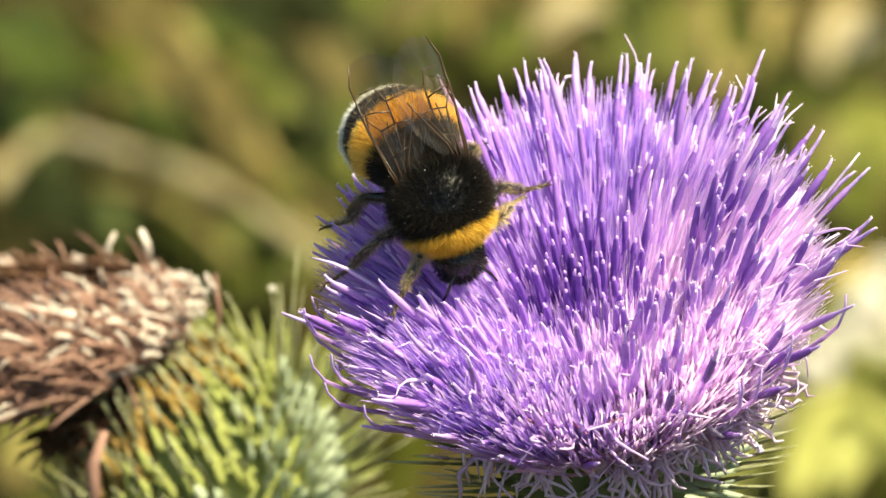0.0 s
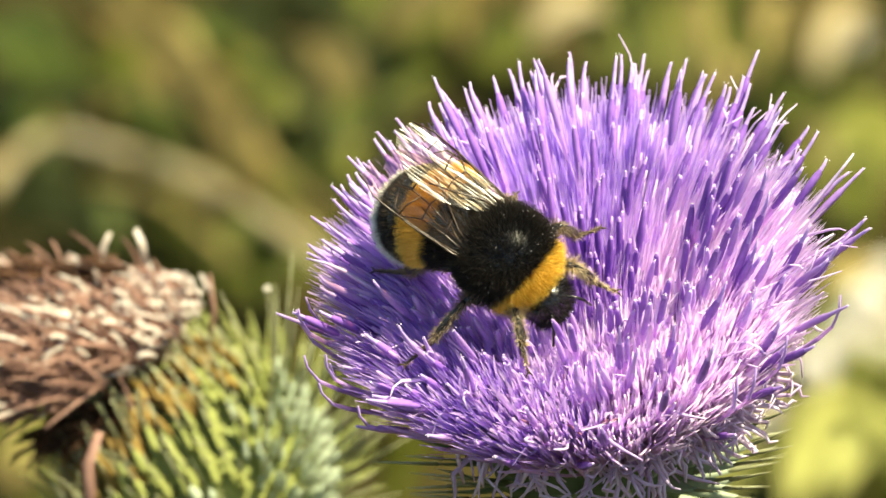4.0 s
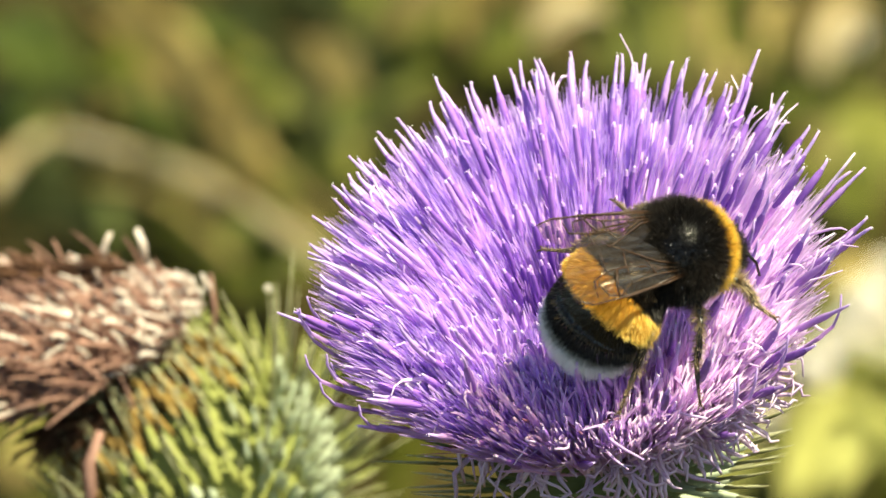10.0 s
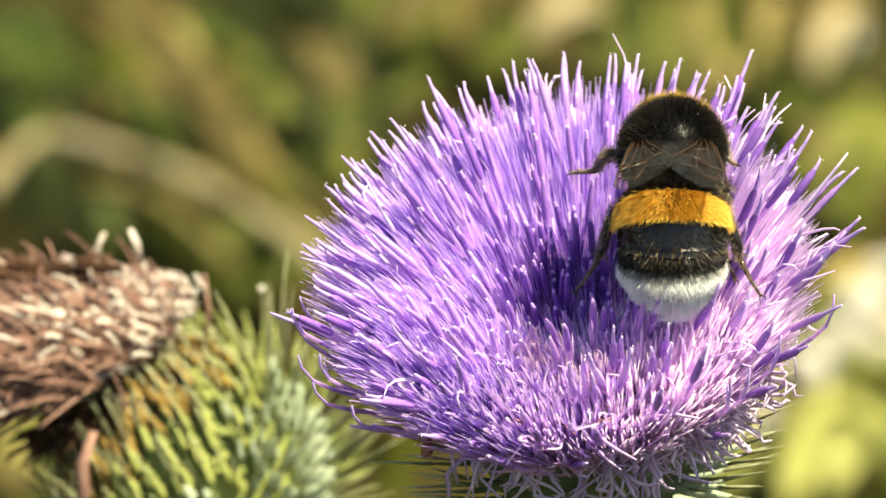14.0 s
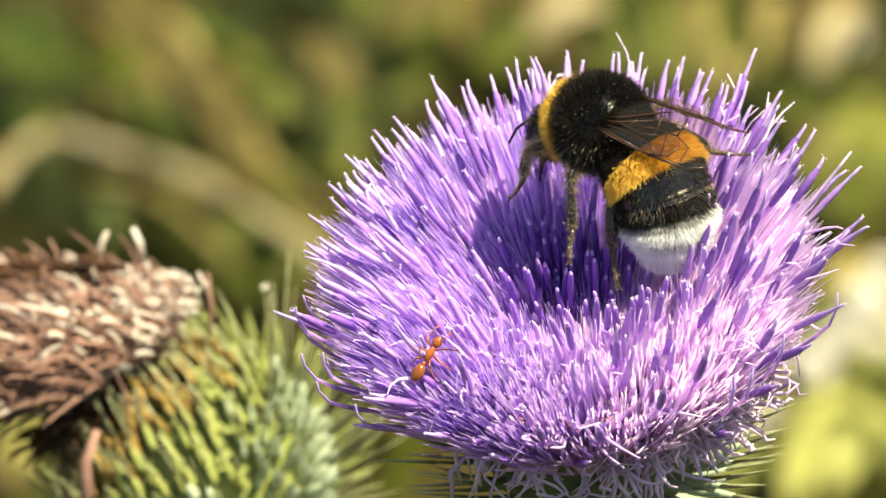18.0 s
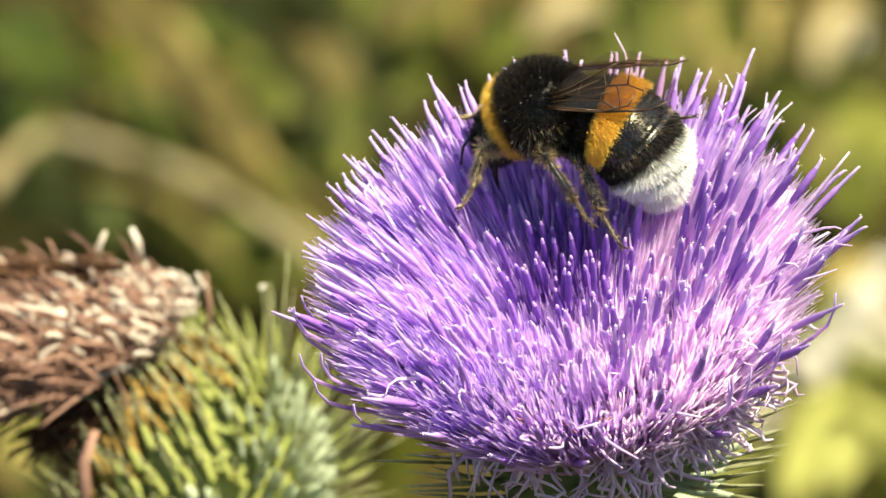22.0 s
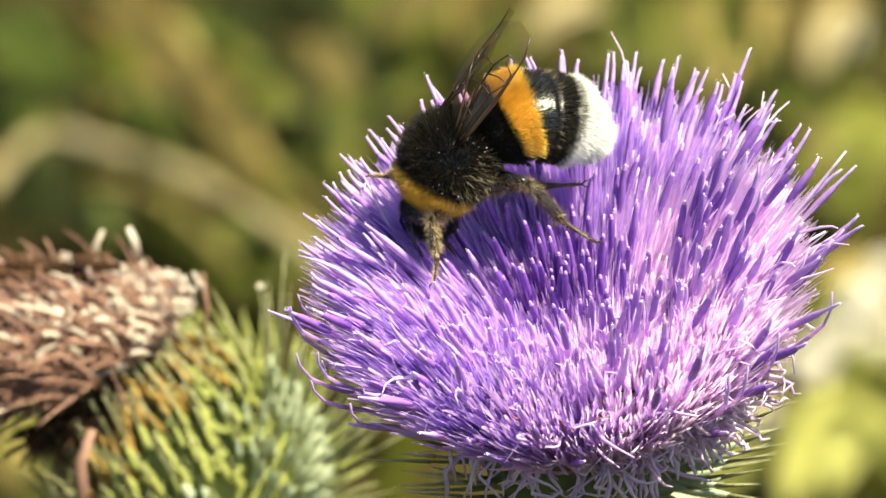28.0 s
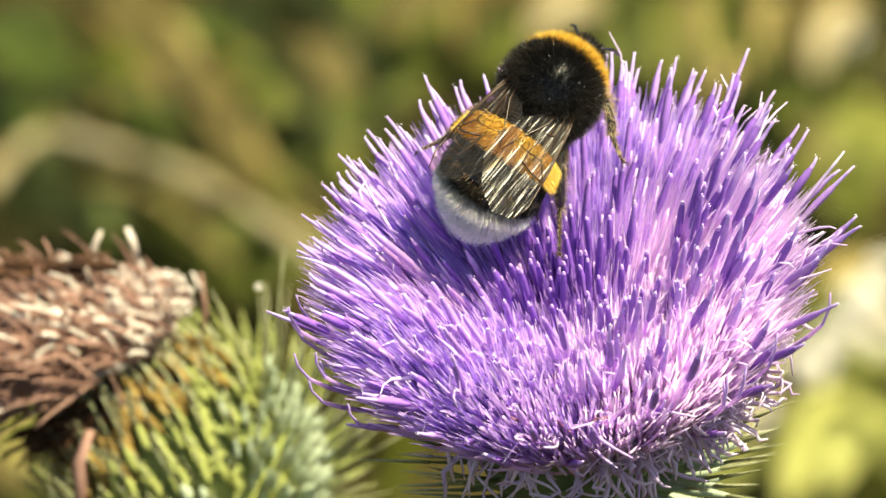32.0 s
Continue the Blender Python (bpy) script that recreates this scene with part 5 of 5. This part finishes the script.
def motions():
    # seconds, place in millimetres, turn in degrees
    way = [
        (0, -10.81, -1.30, 605.11, 15.8, 38.5, -60.0),
        (0.5, -9.57, -0.92, 605.59, 17.2, 28.1, -49.0),
        (1, -7.96, -0.05, 606.00, 33.7, 21.2, -33.0),
        (1.5, -9.10, -3.10, 604.75, 19.6, 22.0, -47.8),
        (2, -7.87, -5.74, 604.48, 5.7, 21.6, -50.6),
        (2.5, -6.50, -5.06, 604.71, 37.2, 14.7, -28.7),
        (3, -5.26, -6.31, 603.78, 25.4, 17.9, -37.0),
        (3.5, -5.07, -7.23, 603.57, 27.9, 19.2, -35.4),
        (5.5, -5.00, -14.03, 603.03, 29.4, 16.5, -41.3),
        (6, -1.23, -21.36, 601.44, 24.2, 33.1, -32.3),
        (6.5, 0.71, -17.88, 602.48, 33.5, 25.0, -26.5),
        (7, 2.44, -22.77, 603.24, 44.5, 15.1, -13.8),
        (7.5, 3.62, -21.05, 603.91, 44.8, 5.2, 0.0),
        (8, 4.18, -20.36, 604.13, 42.9, 5.4, 1.2),
        (8.3, 2.09, -17.90, 604.26, 37.8, -15.3, -3.5),
        (8.4, 3.80, -16.27, 604.95, 37.9, -20.7, 10.4),
        (8.5, 2.86, -11.52, 605.82, 26.7, -27.6, 18.9),
        (8.6, 4.50, -10.22, 606.20, 17.7, -15.9, 27.0),
        (9, 5.56, -11.61, 606.52, 28.5, 0.7, 20.5),
        (9.5, 7.25, -12.47, 606.84, 27.9, -1.0, 21.5),
        (10, 8.90, -13.23, 607.09, 30.9, -5.7, 24.6),
        (10.5, 9.09, -11.10, 607.67, 32.4, -17.7, 31.2),
        (11, 9.30, -12.43, 607.61, 35.3, -24.7, 41.2),
        (11.5, 8.26, -8.34, 608.32, 24.9, -26.9, 55.1),
        (12, 8.55, -10.33, 609.62, 20.1, -22.6, 64.5),
        (12.5, 10.39, -8.16, 610.20, 14.6, -19.3, 67.1),
        (13, 10.64, -6.69, 610.69, 15.5, -17.8, 68.7),
        (13.5, 8.24, -4.17, 610.50, 0.5, -18.8, 85.2),
        (14, 9.17, -3.21, 610.99, -1.2, -18.0, 88.4),
        (14.5, 9.60, -1.28, 611.52, 2.4, -19.8, 94.1),
        (16.5, 6.11, 2.95, 609.64, -0.6, -15.3, 127.6),
        (17, 5.84, 3.68, 609.54, 0.9, -16.0, 136.2),
        (17.5, 3.78, 4.59, 609.33, -0.6, -10.9, 141.2),
        (18, 3.06, 4.08, 609.23, -1.6, -7.9, 145.1),
        (18.5, 1.56, 4.53, 609.22, -2.3, -4.4, 149.0),
        (19, 0.51, 5.53, 608.96, -2.3, -0.2, 154.2),
        (19.5, 0.07, 5.94, 609.19, -2.7, 1.9, 157.9),
        (20, 0.17, 5.71, 609.20, -2.6, 3.7, 161.3),
        (20.5, -0.90, 8.57, 607.62, -2.3, 5.4, 164.6),
        (21, -2.36, 8.19, 607.27, -1.3, 9.5, 168.1),
        (21.5, -1.98, 8.83, 607.62, -2.9, 7.8, 163.7),
        (22, -1.59, 9.13, 607.88, -3.0, 8.1, 163.8),
        (22.5, -2.78, 8.77, 607.57, -5.3, 9.2, 164.5),
        (23, -3.52, 9.78, 607.61, -6.0, 8.5, 171.0),
        (23.5, -4.53, 9.58, 607.66, -3.4, 10.3, 169.7),
        (24, -4.77, 9.33, 608.01, -1.6, 12.8, 173.4),
        (24.5, -4.90, 8.78, 607.88, -1.9, 15.4, 174.8),
        (25, -6.55, 7.02, 607.34, -3.2, 20.3, -175.1),
        (25.5, -6.36, 5.99, 607.16, -5.3, 22.3, -166.3),
        (27.5, -7.61, 5.10, 606.51, 1.1, 28.6, -158.8),
        (28, -8.89, 4.15, 605.80, 2.6, 36.0, -161.4),
        (28.5, -9.16, 3.45, 605.59, 2.5, 33.8, -147.8),
        (29, -10.51, 1.80, 604.31, 11.4, 33.4, -134.4),
        (29.5, -10.73, 2.66, 604.68, 15.8, 35.7, -126.3),
        (30, -10.59, 1.19, 604.28, 17.5, 35.3, -116.7),
        (30.5, -7.71, -1.48, 604.98, 28.2, 33.7, -83.5),
        (31, -7.27, -2.60, 604.64, 24.6, 37.4, -69.8),
        (31.5, -7.06, -1.54, 604.55, 27.9, 29.7, -60.4),
        (31.6, -5.93, 1.12, 605.51, 31.3, 8.5, -39.4),
        (31.7, -2.65, 2.19, 606.59, 39.2, -9.4, -25.7),
        (31.8, 0.49, 2.41, 607.15, 36.6, -8.0, -13.8),
        (31.9, 0.09, 5.02, 610.61, 33.7, -31.0, 32.3),
        (32, -0.35, 7.50, 610.41, 27.7, -33.8, 48.2),
    ]
    path = [(t, pose(x * MM, y * MM, z * MM, a, b, c)) for t, x, y, z, a, b, c in way]
    walk(bee, path)
    for wing, kind, side in wings:
        low = 0 if kind == "forewing" else 4
        rows = [(0, -5, 22), (3, -6, 17), (6, -6, 15), (7, -7, 15), (8, -8, 15), (9, -5, 17), (10, -4, 22), (11, -1, 36), (12, -1, 36), (13, -2, 33), (14, -2, 32), (15.5, -3, 26), (17, -4, 18), (20, -5, 12), (22, -5, 12), (23.5, -4, 14), (25, -5, 16), (28, -9, 24), (30, -9, 26), (31, -4, 18), (32, -2, 14)]
        walk(wing, [(t, wing_pose(side, o + low * 2, u - low - 3, -36 if 16 < t < 24.5 else -19)) for t, o, u in rows])
    # the abdomen swings a little at the waist: sideways and up, in degrees
    waist = Vector((-2.7, 0, -0.6)) * MM
    swing = [(0, 4, -26), (0.5, 10, -22), (1, 18, -16), (1.5, 0, -22), (2, -4, -22), (3.5, 2, -16), (5.5, 0, -14), (6.5, 0, -5), (8.2, 0, 0), (8.6, 20, -16), (9, 28, -38), (9.5, 24, -36), (10, 17, -32), (10.5, 9, -24), (11, 2, -16), (12, 0, -15), (14, 0, -20), (16.5, -11, -22), (18, -14, -21), (19, -15, -25), (20, -14, -26), (21, -8, -23), (22, -6, -18), (23, -5, -14), (24, 0, -12), (25, 0, -15), (28, 0, -17), (29, 0, -18), (30, 0, -15), (31, 0, -18), (31.6, 0, -6), (32, 0, 0)]
    for seg in segments:
        walk(seg, [(t, Matrix.Translation(waist) @ pose(0, 0, 0, 0, up, side) @ Matrix.Translation(-waist)) for t, side, up in swing])
    # each foot holds its floret until the body has moved on
    reach = {(0, -1, 1): (-8.1, -5.7, 597.5), (0, -1, 31.9): (5.5, 3.2, 601.5), (0, -1, 32): (5.3, 2.6, 601.4), (0, 1, 0): (-1.6, 7.4, 602.0), (0, 1, 24): (-5.7, 6.6, 601.2), (0, 1, 28): (-10.2, -2.6, 597.9), (0, 1, 28.5): (-9.8, -3.1, 597.9), (0, 1, 29): (-9.1, -4.2, 597.7), (0, 1, 29.5): (-7.2, -3.6, 598.1), (0, 1, 30): (-6.4, -3.7, 598.2), (1, -1, 0.5): (-12.6, -6.0, 596.8), (1, -1, 1): (-10.9, -7.4, 596.7), (1, -1, 2.5): (-14.8, -0.3, 597.8), (1, -1, 6): (-7.3, -16.7, 595.6), (1, -1, 9): (9.6, -13.2, 598.8), (1, -1, 12): (9.4, -11.2, 599.8), (1, -1, 13): (10.4, -13.4, 599.5), (1, -1, 14): (13.8, -6.7, 602.5), (1, -1, 32): (-5.1, -3.4, 598.5), (1, 1, 0): (-1.1, 7.8, 601.6), (1, 1, 0.5): (-0.6, 7.8, 601.7), (1, 1, 1): (0.2, 7.7, 601.8), (1, 1, 1.5): (-0.3, 6.8, 601.5), (1, 1, 2): (0.4, 5.7, 601.4), (1, 1, 2.5): (1.4, 4.1, 601.2), (1, 1, 3): (1.9, 2.8, 600.9), (1, 1, 3.5): (2.4, 2.0, 600.8), (1, 1, 5.5): (3.9, -3.3, 599.8), (1, 1, 6): (4.0, -2.6, 600.5), (1, 1, 8): (1.7, -2.2, 606.0), (1, 1, 9): (2.6, 2.1, 605.0), (1, 1, 10): (2.7, 1.1, 604.8), (1, 1, 11): (2.8, 1.8, 605.0), (1, 1, 12): (0.3, 0.0, 604.2), (1, 1, 13): (2.1, 3.2, 604.2), (1, 1, 14): (-0.4, 5.9, 603.4), (1, 1, 17): (0.1, -7.7, 598.8), (1, 1, 17.5): (0.2, -7.7, 598.8), (1, 1, 18): (0.1, -9.1, 598.4), (1, 1, 19): (3.6, -7.7, 599.2), (1, 1, 19.5): (3.4, -6.4, 599.5), (1, 1, 20): (5.5, -5.3, 600.1), (1, 1, 20.5): (5.5, -5.3, 600.1), (1, 1, 21): (5.5, -5.4, 600.1), (1, 1, 21.5): (5.6, -5.4, 600.1), (1, 1, 22): (5.6, -5.4, 600.1), (1, 1, 22.5): (5.7, -5.3, 600.1), (1, 1, 23): (5.7, -5.4, 600.1), (1, 1, 23.5): (5.5, -5.4, 600.1), (1, 1, 24): (5.5, -5.4, 600.1), (1, 1, 24.5): (5.6, -5.4, 600.1), (1, 1, 25): (5.6, -5.4, 600.1), (1, 1, 25.5): (5.7, -5.4, 600.1), (1, 1, 28): (3.5, 5.9, 602.4), (1, 1, 30.5): (3.1, -1.7, 600.6), (1, 1, 31): (4.2, -3.0, 600.4), (1, 1, 32): (5.5, 1.9, 601.7), (2, -1, 0.5): (-20.6, 2.7, 597.7), (2, -1, 1): (-20.4, 1.4, 597.4), (2, -1, 1.5): (-19.8, 1.2, 597.4), (2, -1, 3): (-17.8, 1.5, 597.8), (2, -1, 3.5): (-16.9, 0.7, 597.7), (2, -1, 5.5): (-19.6, -6.7, 595.6), (2, -1, 6): (-16.3, -7.4, 596.4), (2, -1, 6.5): (-14.5, -10.3, 596.1), (2, -1, 20.5): (14.4, 7.6, 608.0), (2, -1, 21): (14.4, 7.6, 608.0), (2, -1, 21.5): (14.4, 7.6, 608.0), (2, -1, 22): (14.4, 7.6, 608.0), (2, -1, 22.5): (14.5, 7.6, 608.0), (2, -1, 23): (14.6, 7.5, 608.0), (2, 1, 0): (-6.6, 14.4, 602.4), (2, 1, 0.5): (-6.8, 14.9, 602.5), (2, 1, 1): (-7.3, 16.3, 602.7), (2, 1, 1.5): (-6.7, 13.8, 602.2), (2, 1, 2): (-5.7, 12.3, 602.0), (2, 1, 2.5): (-5.4, 11.8, 602.0), (2, 1, 3): (-4.4, 10.7, 601.8), (2, 1, 3.5): (-3.9, 9.9, 601.7), (2, 1, 7): (-6.6, -5.6, 602.9), (2, 1, 7.5): (-6.6, -6.2, 602.8), (2, 1, 8): (-6.1, -7.9, 602.5), (2, 1, 8.5): (-5.9, -5.7, 603.0), (2, 1, 9): (-5.7, -3.4, 603.6), (2, 1, 9.5): (-5.2, -3.2, 602.7), (2, 1, 10): (-5.0, -3.3, 601.6), (2, 1, 10.5): (-5.2, -3.1, 601.7), (2, 1, 11): (-5.5, -2.8, 601.7), (2, 1, 12): (-2.6, -11.5, 599.0), (2, 1, 13): (-0.2, -6.9, 600.5), (2, 1, 14): (0.8, -8.0, 599.3), (2, 1, 29): (2.3, 7.2, 602.0), (2, 1, 29.5): (1.8, 8.5, 602.2), (2, 1, 30): (1.4, 8.1, 602.1), (2, 1, 31): (1.4, 9.9, 603.0)}
    for leg, pair, side, hip, toe in legs:
        hold, rows = None, []
        for t, m in path:
            want = HEAD.inverted() @ m @ ((hip + toe) * MM)
            want.z = tip_height(min(23, math.hypot(want.x, want.y) * 1000)) * MM - 0.0008
            if (pair, side, t) in reach:
                hold = HEAD.inverted() @ (Vector(reach[pair, side, t]) * MM)
            elif hold is None or (hold - want).length > 0.0035:
                hold = want
            aim = m.inverted() @ HEAD @ hold / MM - hip
            turn = toe.rotation_difference(aim)
            if turn.angle > radians(78):
                turn = Euler((0, 0, 0)).to_quaternion().slerp(turn, radians(78) / turn.angle)
            rows.append((t, Matrix.Translation(hip * MM) @ turn.to_matrix().to_4x4()))
        walk(leg, rows)
    # the ant climbs out from below, turns, and goes back under the flower
    trail = [
        (0, -7.01, -5.83, 585.21, 11.7, -51.6, 40.0),
        (13.6, -7.44, -6.42, 585.01, 0.6, -52.5, 54.0),
        (14, -10.49, -12.32, 589.42, -10.6, -51.7, 68.1),
        (14.3, -11.55, -14.91, 591.78, -16.0, -50.7, 75.0),
        (14.5, -11.75, -15.38, 592.16, -10.6, -51.7, 68.1),
        (15.5, -12.06, -14.76, 593.82, -16.0, -50.7, 75.0),
        (16.5, -11.82, -14.24, 595.53, -5.0, -52.3, 61.1),
        (17, -11.14, -12.99, 596.64, -10.6, -51.7, 68.1),
        (17.5, -10.57, -13.10, 596.90, 6.2, -52.2, 46.9),
        (18, -11.13, -12.90, 596.66, 16.9, -50.5, 33.3),
        (18.25, -11.39, -14.61, 595.81, 51.9, -9.6, -27.8),
        (18.5, -11.19, -16.39, 593.57, 40.5, 36.8, -70.3),
        (19, -10.57, -16.63, 591.53, 49.0, 21.7, -53.1),
        (19.5, -8.84, -16.12, 590.34, 51.9, -9.6, -27.8),
        (20, -7.77, -15.80, 589.53, 51.9, -9.6, -27.8),
        (20.5, -6.23, -15.36, 588.30, 52.0, 8.6, -41.9),
        (21, -3.88, -12.61, 586.16, 51.9, -9.6, -27.8),
        (21.5, -1.44, -6.99, 584.71, 50.1, -18.3, -20.6),
        (32, -1.05, -7.10, 584.74, 50.1, -18.3, -20.6),
    ]
    walk(ant, [(t, pose(x * MM, y * MM, z * MM, a, b, c)) for t, x, y, z, a, b, c in trail])
motions()
